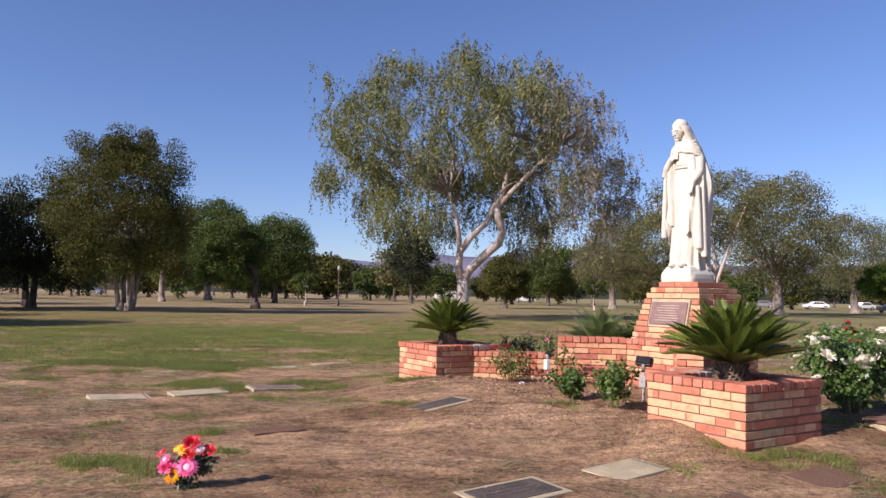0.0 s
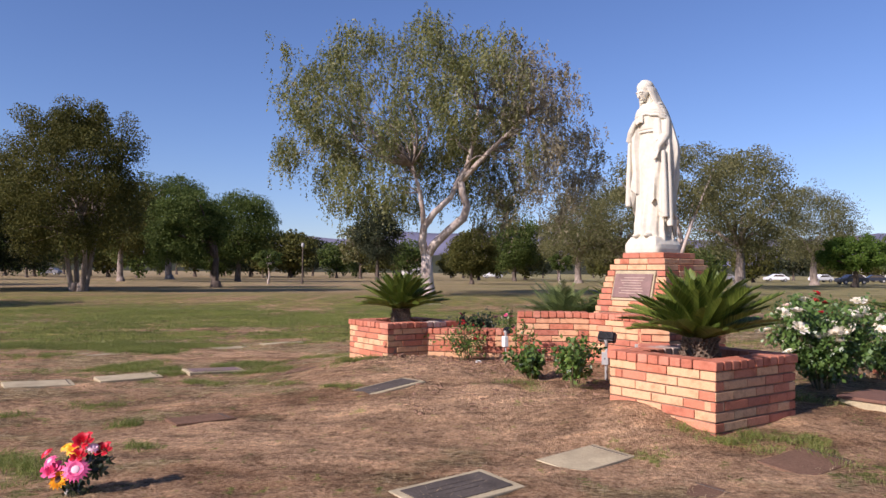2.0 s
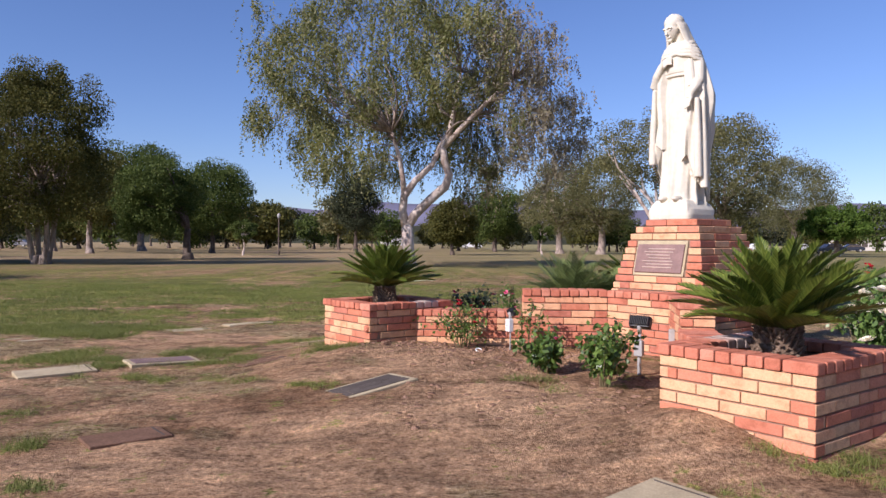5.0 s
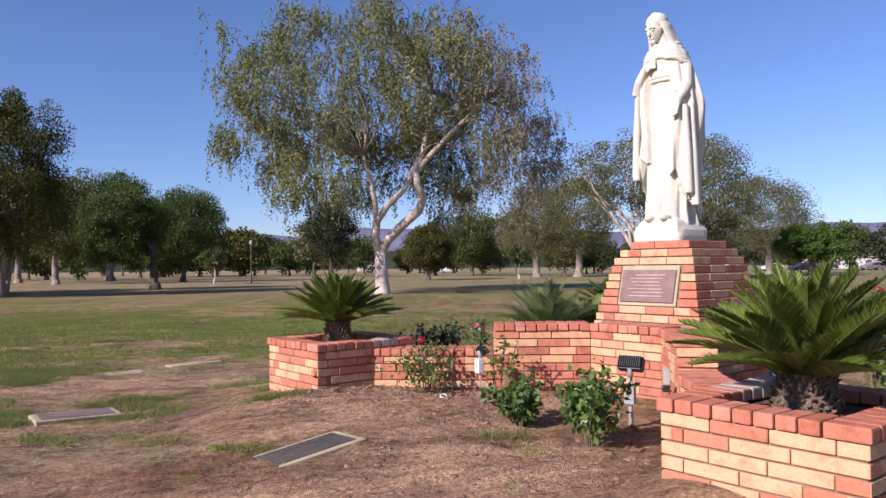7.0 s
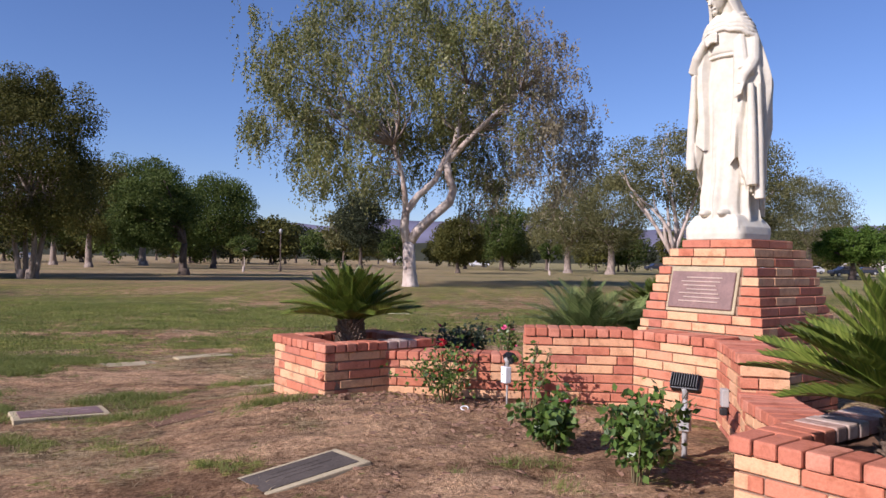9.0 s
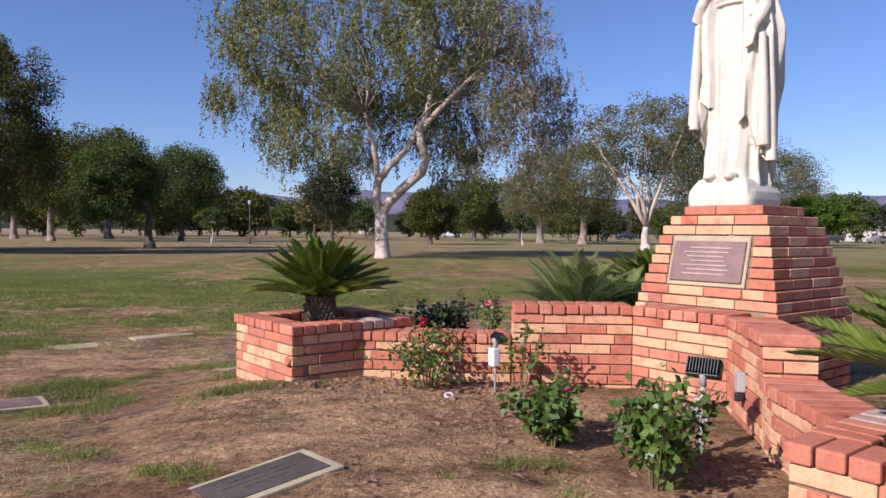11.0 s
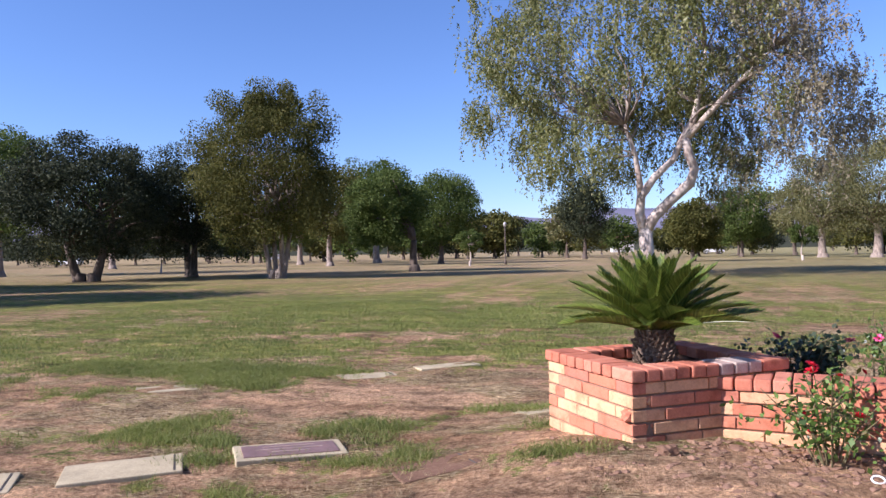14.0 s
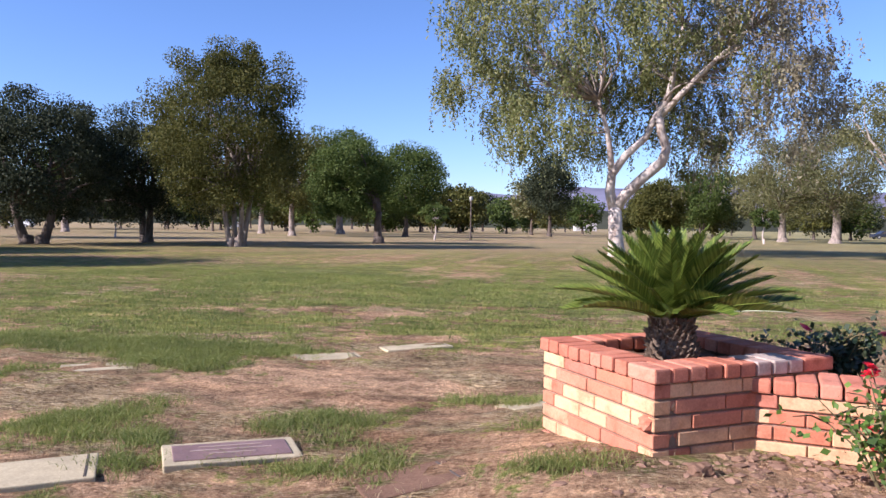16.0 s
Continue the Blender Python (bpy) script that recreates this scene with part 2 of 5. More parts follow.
# ---- what grows where: green tufts, swathes of lawn, trodden earth ----
NEAR_TUFTS = [(1.77, 5.58, 0.26), (2.5, 6.1, 0.26), (2.96, 5.9, 0.42), (3.2, 5.35, 0.36), (-0.6, 5.03, 0.3), (1.54, 6.3, 0.16), (1.38, 8.0, 0.22), (0.75, 6.81, 0.14), (-0.54, 8.25, 0.22), (-3.31, 7.12, 0.25),
              (-2.15, 6.83, 0.2), (-1.67, 5.89, 0.25), (-2.53, 5.58, 0.3), (0.78, 7.86, 0.22), (1.17, 8.1, 0.24), (1.36, 7.66, 0.2), (-0.57, 9.76, 0.2), (-1.14, 8.68, 0.24), (-1.65, 9.1, 0.28), (-2.83, 9.8, 0.2)]
FAR_TUFTS = [(-2.45, 9.18, 0.2), (-2.04, 9.05, 0.18), (-1.85, 9.85, 0.26), (-1.28, 11.65, 0.3), (-0.95, 11.5, 0.22), (-2.98, 10.1, 0.2), (-2.92, 9.7, 0.16), (-3.92, 10.44, 0.3), (-3.04, 10.35, 0.18), (-2.3, 9.93, 0.2),
             (-1.5, 10.0, 0.24), (-2.25, 10.99, 0.26), (-1.39, 9.7, 0.1), (-3.0, 9.26, 0.2), (-2.5, 10.68, 0.16), (-3.9, 12.35, 0.5), (-4.6, 12.5, 0.4), (-1.0, 17.3, 0.7), (-5.3, 11.6, 0.5), (-0.1, 9.8, 0.14)]
LUSH = [(-7.2, 13.3, 2.6, 0.9), (-5.6, 14.5, 1.6, 0.7), (-10.0, 15.0, 3.0, 1.0), (-4.5, 13.2, 0.9, 0.45), (-3.0, 20.0, 5.0, 2.2), (-9.0, 25.0, 6.0, 3.0)]
WORN = [(-2.6, 11.9, 1.0, 0.5), (-2.2, 14.4, 0.8, 0.35), (-4.6, 10.9, 0.6, 0.35), (-1.3, 12.7, 0.7, 0.4), (-0.6, 6.4, 1.6, 1.2), (1.2, 7.0, 0.9, 0.7), (-4.2, 16.6, 1.4, 0.4), (0.8, 14.0, 1.2, 0.4), (2.6, 18.0, 1.6, 0.6)]


def green_at(x, y):
    """How thickly green grass stands, 0 to 1."""
    big, small = noise.noise((x * 0.33, y * 0.62, 2.0)), noise.noise((x * 1.25, y * 1.9, 5.0))
    lawn = smooth(10.8, 15.5, y + 1.2 * big - 0.12 * max(0.0, x))
    g = lawn * (0.6 + 0.55 * big + 0.6 * small - 0.16 * smooth(0.0, 5.0, x) * (1 - smooth(20, 30, y)))
    g = max(g, 0.08 + 0.5 * small + 0.4 * big + 0.1 * smooth(8.0, 13.0, y) * (x < 0))
    for tx, ty, r in NEAR_TUFTS + FAR_TUFTS:
        if abs(x - tx) < 3 * r and abs(y - ty) < 3 * r:
            g += 0.5 * math.exp(-((x - tx) / r / 1.0) ** 2 - ((y - ty) / r / 0.8) ** 2) * (0.85 + 1.6 * noise.noise((x * 5, y * 6, 1.0)))
    for lx, ly, rx, ry in LUSH:
        g += 0.5 * math.exp(-((x - lx) / rx) ** 2 - ((y - ly) / ry) ** 2)
    for lx, ly, rx, ry in WORN:
        g -= 0.6 * math.exp(-((x - lx) / rx) ** 2 - ((y - ly) / ry) ** 2)
    bed = max(0.0, 1 - math.hypot((x - 1.1) / 1.7, (y - 9.0) / 1.1))
    return max(0.0, min(1.0, g - bed))


def straw_at(x, y):
    """How thickly dead thatch lies on the earth, 0 to 1."""
    s = 0.5 + 0.75 * noise.noise((x * 0.8, y * 1.5, 12.0)) + 0.5 * noise.noise((x * 2.6, y * 3.4, 8.0))
    for lx, ly, rx, ry in WORN[4:6] + WORN[:1]:
        s -= 0.5 * math.exp(-((x - lx) / rx) ** 2 - ((y - ly) / ry) ** 2)
    s -= 0.7 * math.exp(-((x - 4.2) / 1.8) ** 2 - ((y - 5.9) / 1.3) ** 2)
    return max(0.0, min(1.0, s - 1.5 * max(0.0, 1 - math.hypot((x - 1.5) / 2.5, (y - 7.6) / 2.9))))


# ---- ground: one sheet to the horizon ----
def ground_material():
    m, t, p = mat("dry_turf", 0.95, 0.1)
    w = world_pos(t)
    sep = t.nodes.new("ShaderNodeSeparateXYZ")
    t.links.new(w, sep.inputs[0])

    def math_n(op, a, b):
        n = t.nodes.new("ShaderNodeMath")
        n.operation = op
        for i, v in enumerate((a, b)):
            if isinstance(v, (int, float)):
                n.inputs[i].default_value = v
            else:
                t.links.new(v, n.inputs[i])
        return n.outputs[0]

    def band(lo, hi, source):
        n = t.nodes.new("ShaderNodeMapRange")
        n.inputs[1].default_value, n.inputs[2].default_value = lo, hi
        t.links.new(source, n.inputs[0])
        return n.outputs[0]

    squash = t.nodes.new("ShaderNodeMapping")
    squash.inputs["Scale"].default_value = (0.38, 1.0, 1.0)
    t.links.new(w, squash.inputs[0])
    fine, mid, big = noise_tex(t, 45, 8, 0.75, w), noise_tex(t, 3.2, 7, 0.7, w), noise_tex(t, 0.55, 5, 0.6, squash.outputs[0])
    huge = noise_tex(t, 0.12, 4, 0.55, squash.outputs[0])
    strands = t.nodes.new("ShaderNodeTexNoise")
    stretch = t.nodes.new("ShaderNodeMapping")
    stretch.inputs["Scale"].default_value = (18, 90, 30)
    stretch.inputs["Rotation"].default_value = (0, 0, 0.5)
    t.links.new(w, stretch.inputs[0])
    t.links.new(stretch.outputs[0], strands.inputs["Vector"])
    strands.inputs["Scale"].default_value, strands.inputs["Detail"].default_value = 1.0, 5
    def grown(name):
        n = t.nodes.new("ShaderNodeAttribute")
        n.attribute_name = name
        return n.outputs["Fac"]

    dirt = ramp(t, fine.outputs[0], [(0.33, (0.15, 0.085, 0.046)), (0.5, (0.44, 0.275, 0.157)), (0.66, (0.67, 0.465, 0.295))]).outputs[0]
    straw = ramp(t, strands.outputs[0], [(0.33, (0.1, 0.062, 0.028)), (0.5, (0.355, 0.25, 0.13)), (0.67, (0.7, 0.56, 0.36))]).outputs[0]
    green = ramp(t, fine.outputs[0], [(0.33, (0.04, 0.06, 0.011)), (0.5, (0.15, 0.185, 0.038)), (0.67, (0.34, 0.325, 0.105))]).outputs[0]
    # dead thatch over bare red-brown earth, frayed at the edges
    thatch = math_n("ADD", grown("thatch"), math_n("MULTIPLY", math_n("SUBTRACT", mid.outputs[0], 0.5), 1.6))
    thatch = ramp(t, math_n("ADD", thatch, math_n("MULTIPLY", math_n("SUBTRACT", fine.outputs[0], 0.5), 0.9)), [(0.4, (0, 0, 0)), (0.7, (1, 1, 1))]).outputs[0]
    c1 = mixed(t, thatch, dirt, straw)
    # crumbs, trodden hollows and damp patches
    crumbs = noise_tex(t, 13, 6, 0.7, w)
    c1 = mixed(t, 1.0, c1, ramp(t, crumbs.outputs[0], [(0.35, (0.55, 0.51, 0.48)), (0.5, (1.0, 1.0, 1.0)), (0.65, (1.25, 1.25, 1.22))]).outputs[0], "MULTIPLY")
    hollow = noise_tex(t, 1.1, 6, 0.68, squash.outputs[0])
    c1 = mixed(t, 1.0, c1, ramp(t, hollow.outputs[0], [(0.36, (0.66, 0.6, 0.55)), (0.49, (0.95, 0.93, 0.9)), (0.62, (1.18, 1.18, 1.16))]).outputs[0], "MULTIPLY")
    # green grass where it grows
    cover = math_n("ADD", grown("green"), math_n("MULTIPLY", math_n("SUBTRACT", mid.outputs[0], 0.5), 3.0))
    cover = math_n("ADD", cover, math_n("MULTIPLY", math_n("SUBTRACT", crumbs.outputs[0], 0.5), 2.6))
    cover = ramp(t, cover, [(0.38, (0, 0, 0)), (0.64, (0.86, 0.86, 0.86))]).outputs[0]
    tone = ramp(t, huge.outputs[0], [(0.35, (0.85, 0.9, 0.85)), (0.65, (1.35, 1.22, 1.1))]).outputs[0]
    green = mixed(t, 1.0, green, ramp(t, noise_tex(t, 1.5, 6, 0.7, squash.outputs[0]).outputs[0], [(0.35, (0.6, 0.66, 0.55)), (0.5, (1, 1, 1)), (0.65, (1.6, 1.36, 1.3))]).outputs[0], "MULTIPLY")
    c2 = mixed(t, cover, c1, mixed(t, 1.0, green, tone, "MULTIPLY"))
    # far dry turf, browner to the west, olive to the east
    far = ramp(t, huge.outputs[0], [(0.3, (0.4, 0.26, 0.15)), (0.5, (0.34, 0.25, 0.125)), (0.7, (0.2, 0.19, 0.065))]).outputs[0]
    far = mixed(t, band(-5.0, 25.0, sep.outputs[0]), far, ramp(t, big.outputs[0], [(0.35, (0.17, 0.165, 0.05)), (0.65, (0.36, 0.31, 0.14))]).outputs[0])
    far = mixed(t, 0.35, far, ramp(t, mid.outputs[0], [(0.3, (0.14, 0.12, 0.05)), (0.7, (0.4, 0.3, 0.18))]).outputs[0])
    # tufty unevenness of the turf
    tufty = noise_tex(t, 4.5, 8, 0.78, squash.outputs[0])
    c2 = mixed(t, 1.0, c2, ramp(t, tufty.outputs[0], [(0.36, (0.5, 0.5, 0.5)), (0.5, (1.0, 1.0, 1.0)), (0.64, (1.42, 1.4, 1.36))]).outputs[0], "MULTIPLY")
    c3 = mixed(t, band(32.0, 50.0, sep.outputs[1]), c2, far)
    t.links.new(c3, p.inputs["Base Color"])
    h = math_n("ADD", math_n("ADD", fine.outputs[0], crumbs.outputs[0]), math_n("MULTIPLY", math_n("MULTIPLY", strands.outputs[0], thatch), 0.8))
    bump(t, p, h, 1.0, 0.042)
    return m


def build_ground():
    def axis(lo, hi, step, reach):
        inner = [lo + i * step for i in range(int((hi - lo) / step) + 1)]
        grow, out_hi, out_lo, d = step, [], [], 0.0
        while d < reach:
            grow *= 1.22
            d += grow
            out_hi.append(hi + d)
            out_lo.append(lo - d)
        return out_lo[::-1] + inner + out_hi
    xs, ys = axis(-7.0, 7.0, 0.07, 4000), axis(1.5, 16.0, 0.07, 4000)
    verts = [(x, y, ground_z(x, y)) for y in ys for x in xs]
    w = len(xs)
    faces = [(j * w + i, j * w + i + 1, j * w + i + 1 + w, j * w + i + w) for j in range(len(ys) - 1) for i in range(w - 1)]
    me = mesh_from("ground", verts, faces, ground_material(), True)
    for name, rule in (("green", green_at), ("thatch", straw_at)):
        grown = me.attributes.new(name, "FLOAT", "POINT")
        grown.data.foreach_set("value", [rule(x, y) if y < 60 and abs(x) < 60 else 0.5 for x, y, z in verts])
    ob = new("ground", me)
    return tagged(ob, "patchy dry lawn of bare brown earth, straw and green grass", "ground", kind="structure")


ground = build_ground()

# ---- brickwork ----
COURSE, JOINT, UPRIGHT = 0.0758, 0.0115, 0.006
LONG = 0.302


def face_bricks(parent, p0, p1, z0, courses, depth=0.095, seed=0, proud=0.0, skip=None):
    """Courses of bricks along a face from p0 to p1 (plan points), the face being on the right hand of that way; each brick is a part."""
    r = random.Random(seed)
    way = (p1 - p0)
    length = way.length
    way.normalize()
    out = Vector((way.y, -way.x, 0))
    turn = math.atan2(way.y, way.x)
    for c in range(courses):
        s, first = 0.0, True
        while s < length - 0.02:
            if first:
                l = LONG * (0.5 if c % 2 else 1.0) * r.uniform(0.7, 1.0)
                first = False
            else:
                l = LONG * r.choice((1, 1, 1, 1, 0.84))
            if length - s - l < 0.09:
                l = length - s
            l = round(l, 2) if length - s - l > 0.01 else l
            if skip is None or not skip(s, s + l, c):
                e0, e1 = (UPRIGHT / 2 if s == 0 else 0), (UPRIGHT / 2 if s + l > length - 0.003 else 0)
                mid = p0 + way * (s + l / 2 + (e1 - e0) / 2) + out * (proud - depth / 2 + r.uniform(-0.002, 0.002))
                part("brick", box_mesh("brick", l - UPRIGHT + e0 + e1 - 0.001, depth, COURSE - JOINT, BRICK), parent,
                     m=Matrix.Translation((mid.x, mid.y, z0 + c * COURSE + JOINT / 2)) @ Matrix.Rotation(turn + r.uniform(-0.004, 0.004), 4, "Z"))
            s += l


def coping_row(parent, p0, p1, z, depth, seed=0, over=0.018, width=0.104, material=None, whited=(9, 9)):
    """A row of header bricks laid across the top of a wall, its front on the right hand of the way from p0 to p1."""
    r = random.Random(seed)
    way = p1 - p0
    n = max(1, round(way.length / width))
    step = way.length / n
    way.normalize()
    out = Vector((way.y, -way.x, 0))
    turn = math.atan2(way.y, way.x)
    for i in range(n):
        mid = p0 + way * (step * (i + 0.5)) + out * (over - depth / 2 + r.uniform(-0.004, 0.004))
        pick = WHITED if whited[0] <= i / n < whited[1] else COPING
        part("coping_brick", box_mesh("coping_brick", step - 0.009, depth, COURSE - 0.006, pick, 0.011, 2), parent,
             m=Matrix.Translation((mid.x, mid.y, z + r.uniform(-0.002, 0.002))) @ Matrix.Rotation(turn + r.uniform(-0.01, 0.01), 4, "Z") @ Matrix.Rotation(r.uniform(-0.012, 0.012), 4, "X"))


TOP_P, TOP_W, TOP_L = 0.620, 0.772, 0.540      # tops of planters, tall wall and low walls


def broken_corner(parent, p, way, z0):
    """Spalled brick ends where the corner has broken away."""
    r = random.Random(3)
    out = Vector((way.y, -way.x, 0))
    for c, reach in ((3, 0.05), (3, 0.14), (5, 0.045), (5, 0.13), (4, 0.0)):
        bm = bmesh.new()
        bmesh.ops.create_icosphere(bm, subdivisions=2, radius=1)
        for v in bm.verts:
            q = max(abs(v.co.x), abs(v.co.y), abs(v.co.z))
            v.co = v.co / q * (1 + 0.35 * noise.noise(v.co * 2.3 + Vector((c * 3.0, reach * 50, 1))))
            v.co.x *= 0.045 + 0.012 * r.random()
            v.co.y *= 0.036
            v.co.z *= COURSE * 0.42
        mid = p + way * (reach + 0.02) - out * (0.04 + 0.012 * r.random())
        part("broken_brick", bm_mesh("broken_brick", bm, BRICK), parent, "spalled broken brick end", Matrix.Translation((mid.x, mid.y, z0 + (c + 0.5) * COURSE)) @ Matrix.Rotation(math.atan2(way.y, way.x) + r.uniform(-0.2, 0.2), 4, "Z"))


def planter(u0, u1, b0, b1, seed, label, white=None):
    """A square brick planter full of soil, its coping laid as headers."""
    base = plan((u0 + u1) / 2, (b0 + b1) / 2)
    thing = tagged(new("brick_planter"), label, "planter", "corner planters")
    i = 0.018
    ring = [plan(u0 + i, b0 + i), plan(u1 - i, b0 + i), plan(u1 - i, b1 - i), plan(u0 + i, b1 - i)]
    z0 = TOP_P - COURSE * 8
    for k in range(4):
        p, q = ring[k], ring[(k + 1) % 4]
        way = (q - p).normalized()
        worn = seed == 1 and k == 1
        face_bricks(thing, p, q, z0, 7, seed=seed * 10 + k, skip=(lambda s, e, c: s == 0 and c in (3, 5)) if worn else None)
        if worn:
            broken_corner(thing, p, way, z0)
        # mortar backing, a finger behind the bricks' faces
        o = Vector((way.y, -way.x, 0))
        a, b = p - o * 0.015, q - o * 0.015
        part("mortar_backing", prism("mortar_backing", [(v.x, v.y) for v in (a + way * 0.015, b - way * 0.015, b - o * 0.12 - way * 0.12, a - o * 0.12 + way * 0.12)], z0 - 0.3, TOP_P - COURSE, MORTAR), thing)
        coping_row(thing, p - way * 0.018, q - way * 0.19, TOP_P - COURSE, 0.2, seed * 10 + k, whited=white[1] if white and white[0] == k else (9, 9))
    inn = 0.13
    pts = []
    n = 14
    for a in range(n + 1):
        for c in range(n + 1):
            v = plan(u0 + inn + (u1 - u0 - 2 * inn) * a / n, b0 + inn + (b1 - b0 - 2 * inn) * c / n)
            pts.append((v.x, v.y, TOP_P - 0.085 + 0.03 * noise.noise(v * 9)))
    fs = [(a * (n + 1) + c, a * (n + 1) + c + 1, (a + 1) * (n + 1) + c + 1, (a + 1) * (n + 1) + c) for a in range(n) for c in range(n)]
    part("soil", mesh_from("soil", pts, [f[::-1] for f in fs], SOIL, True), thing, "dark dry planting soil")
    return base


A_MID = planter(-9.13, -8.11, 5.48, 6.6, 1, "square brick planter of peach and red bricks with chipped corner", (1, (0.66, 1.1)))
B_MID = planter(-4.53, -3.48, 5.48, 6.61, 2, "square red and peach brick planter banked with loose earth", (3, (0.0, 0.6)))
C_MID = planter(-4.47, -3.46, 10.0, 11.0, 3, "brick planter behind the white rose bushes")
D_MID = planter(-8.95, -7.93, 9.75, 10.75, 4, "brick planter behind the pedestal")

# the curved garden wall between the two front planters
UC = -6.345
L0, L1 = plan(-8.15, 6.08), plan(UC - 1.15, 6.71)
W0, K0, K1, W1 = plan(UC - 0.985, 6.93), plan(UC - 0.385, 7.6), plan(UC + 0.385, 7.6), plan(UC + 0.985, 6.93)
R1, R0 = plan(UC + 1.15, 6.71), plan(-4.49, 6.08)
THICK = 0.29


def offset(points, d):
    """The line of points moved back (to the left hand) by d, mitred at the bends."""
    out = []
    for i, p in enumerate(points):
        ways = []
        if i:
            ways.append((p - points[i - 1]).normalized())
        if i < len(points) - 1:
            ways.append((points[i + 1] - p).normalized())
        ns = [Vector((-w.y, w.x, 0)) for w in ways]
        n = sum(ns, Vector()).normalized()
        out.append(p + n * (d / n.dot(ns[0])))
    return out


def wall_thing(points, top, label, seed):
    thing = tagged(new("garden_wall"), label, "wall", "curved garden walls")
    courses = round((top - COURSE) / COURSE) + 2
    z0 = top - COURSE * (courses + 1)
    front, back = offset(points, 0.015), offset(points, THICK - 0.02)
    for line_pts in (front, back):
        line_pts[0] += (line_pts[1] - line_pts[0]).normalized() * 0.018
        line_pts[-1] += (line_pts[-2] - line_pts[-1]).normalized() * 0.018
    part("mortar_core", prism("mortar_core", [(v.x, v.y) for v in front + back[::-1]], z0 - 0.2, top - COURSE, MORTAR), thing)
    for i in range(len(points) - 1):
        face_bricks(thing, points[i].copy(), points[i + 1], z0, courses, seed=seed + i)
        coping_row(thing, points[i], points[i + 1], top - COURSE, THICK + 0.03, seed + i)
    rear = offset(points, THICK)
    for i in range(len(points) - 1):
        face_bricks(thing, rear[i + 1].copy(), rear[i], z0 + 2 * COURSE, courses - 2, seed=seed + 20 + i)
    # end faces
    face_bricks(thing, rear[0].copy(), points[0], z0, courses, seed=seed + 40)
    face_bricks(thing, points[-1].copy(), rear[-1], z0, courses, seed=seed + 41)
    return thing


wall_thing([W0, K0, K1, W1], TOP_W, "tall concave wall of red and peach bricks before the pedestal", 50)
wall_thing([L0, L1, W0 + (L1 - W0).normalized() * 0.012], TOP_L, "low brick wall joining planter and tall wall", 60)
wall_thing([W1 + (R1 - W1).normalized() * 0.012, R1, R0], TOP_L, "low brick wall between tall wall and banked planter", 70)


def pedestal():
    """Ten stepped courses that narrow upward, with a slanted bronze plaque let into the front."""
    thing = tagged(new("pedestal"), "stepped brick pedestal with a bronze plaque", "pedestal")
    widths = [1.13, 1.1, 1.06, 1.02, 0.985, 0.95, 0.91, 0.87, 0.79, 0.64]
    mid = 8.47
    for i, w in enumerate(widths):
        z = TOP_W + i * COURSE
        h = w / 2
        ring = [plan(UC - h, mid - h), plan(UC + h, mid - h), plan(UC + h, mid + h), plan(UC - h, mid + h)]
        core = h - 0.015
        part("mortar_core", prism("mortar_core", [(v.x, v.y) for v in (plan(UC - core, mid - core), plan(UC + core, mid - core), plan(UC + core, mid + core), plan(UC - core, mid + core))],
                                  z - (0.9 if i == 0 else 0), z + COURSE - 0.003, MORTAR), thing)
        for k in range(4):
            gap = (lambda s, e, c, w=w: (s + e) / 2 > w / 2 - 0.3 and (s + e) / 2 < w / 2 + 0.3) if k == 0 and 2 <= i <= 6 else None
            if gap:
                q = ring[0] + AX_U * (w / 2 - 0.335)
                face_bricks(thing, ring[0].copy(), q, z, 1, seed=300 + i * 7)
                q = ring[0] + AX_U * (w / 2 + 0.335)
                face_bricks(thing, q.copy(), ring[1], z, 1, seed=301 + i * 7)
            else:
                face_bricks(thing, ring[k].copy(), ring[(k + 1) % 4], z, 1, seed=200 + i * 4 + k)
    # brick plinth under the steps
    h = 0.58
    ring = [plan(UC - h, mid - h), plan(UC + h, mid - h), plan(UC + h, mid + h), plan(UC - h, mid + h)]
    for k in (1, 2, 3):
        face_bricks(thing, ring[k].copy(), ring[(k + 1) % 4], TOP_W - 9 * COURSE, 9, seed=400 + k)
    # cement bed and plaque, leaning with the steps
    z0, z1 = TOP_W + 2 * COURSE + 0.004, TOP_W + 7 * COURSE - 0.004
    f0, f1 = mid - 0.53 - 0.012, mid - 0.437 - 0.012
    lean = math.degrees(math.atan2(f1 - f0, z1 - z0))
    hgt = math.hypot(f1 - f0, z1 - z0)
    place = Matrix.Translation(plan(UC, f0, z0)) @ Matrix.Rotation(radians(TURN_U), 4, "Z") @ Matrix.Rotation(radians(-lean), 4, "X")
    part("cement_bed", box_mesh("cement_bed", 0.63, 0.06, hgt, CONCRETE, 0.004), thing, "pale cement bed round the plaque", place @ Matrix.Translation((0, 0.025, 0)))
    pl = part("plaque", box_mesh("plaque", 0.585, 0.02, hgt - 0.075, BRONZE, 0.005), thing, "brown bronze plaque with raised lettering", place @ Matrix.Translation((0, -0.012, 0.03)))
    r = random.Random(8)
    for j, wd in enumerate((0.36, 0.34, 0.37, 0.28, 0.3, 0.36, 0.33)):
        part("lettering_line", box_mesh("lettering_line", wd, 0.006, 0.013, PLAQUE_TEXT, 0.002), pl, m=Matrix.Translation((r.uniform(-0.02, 0.02), -0.012, 0.05 + j * 0.033)))
    return plan(UC, mid, TOP_W + 10 * COURSE)


STATUE_AT = pedestal()


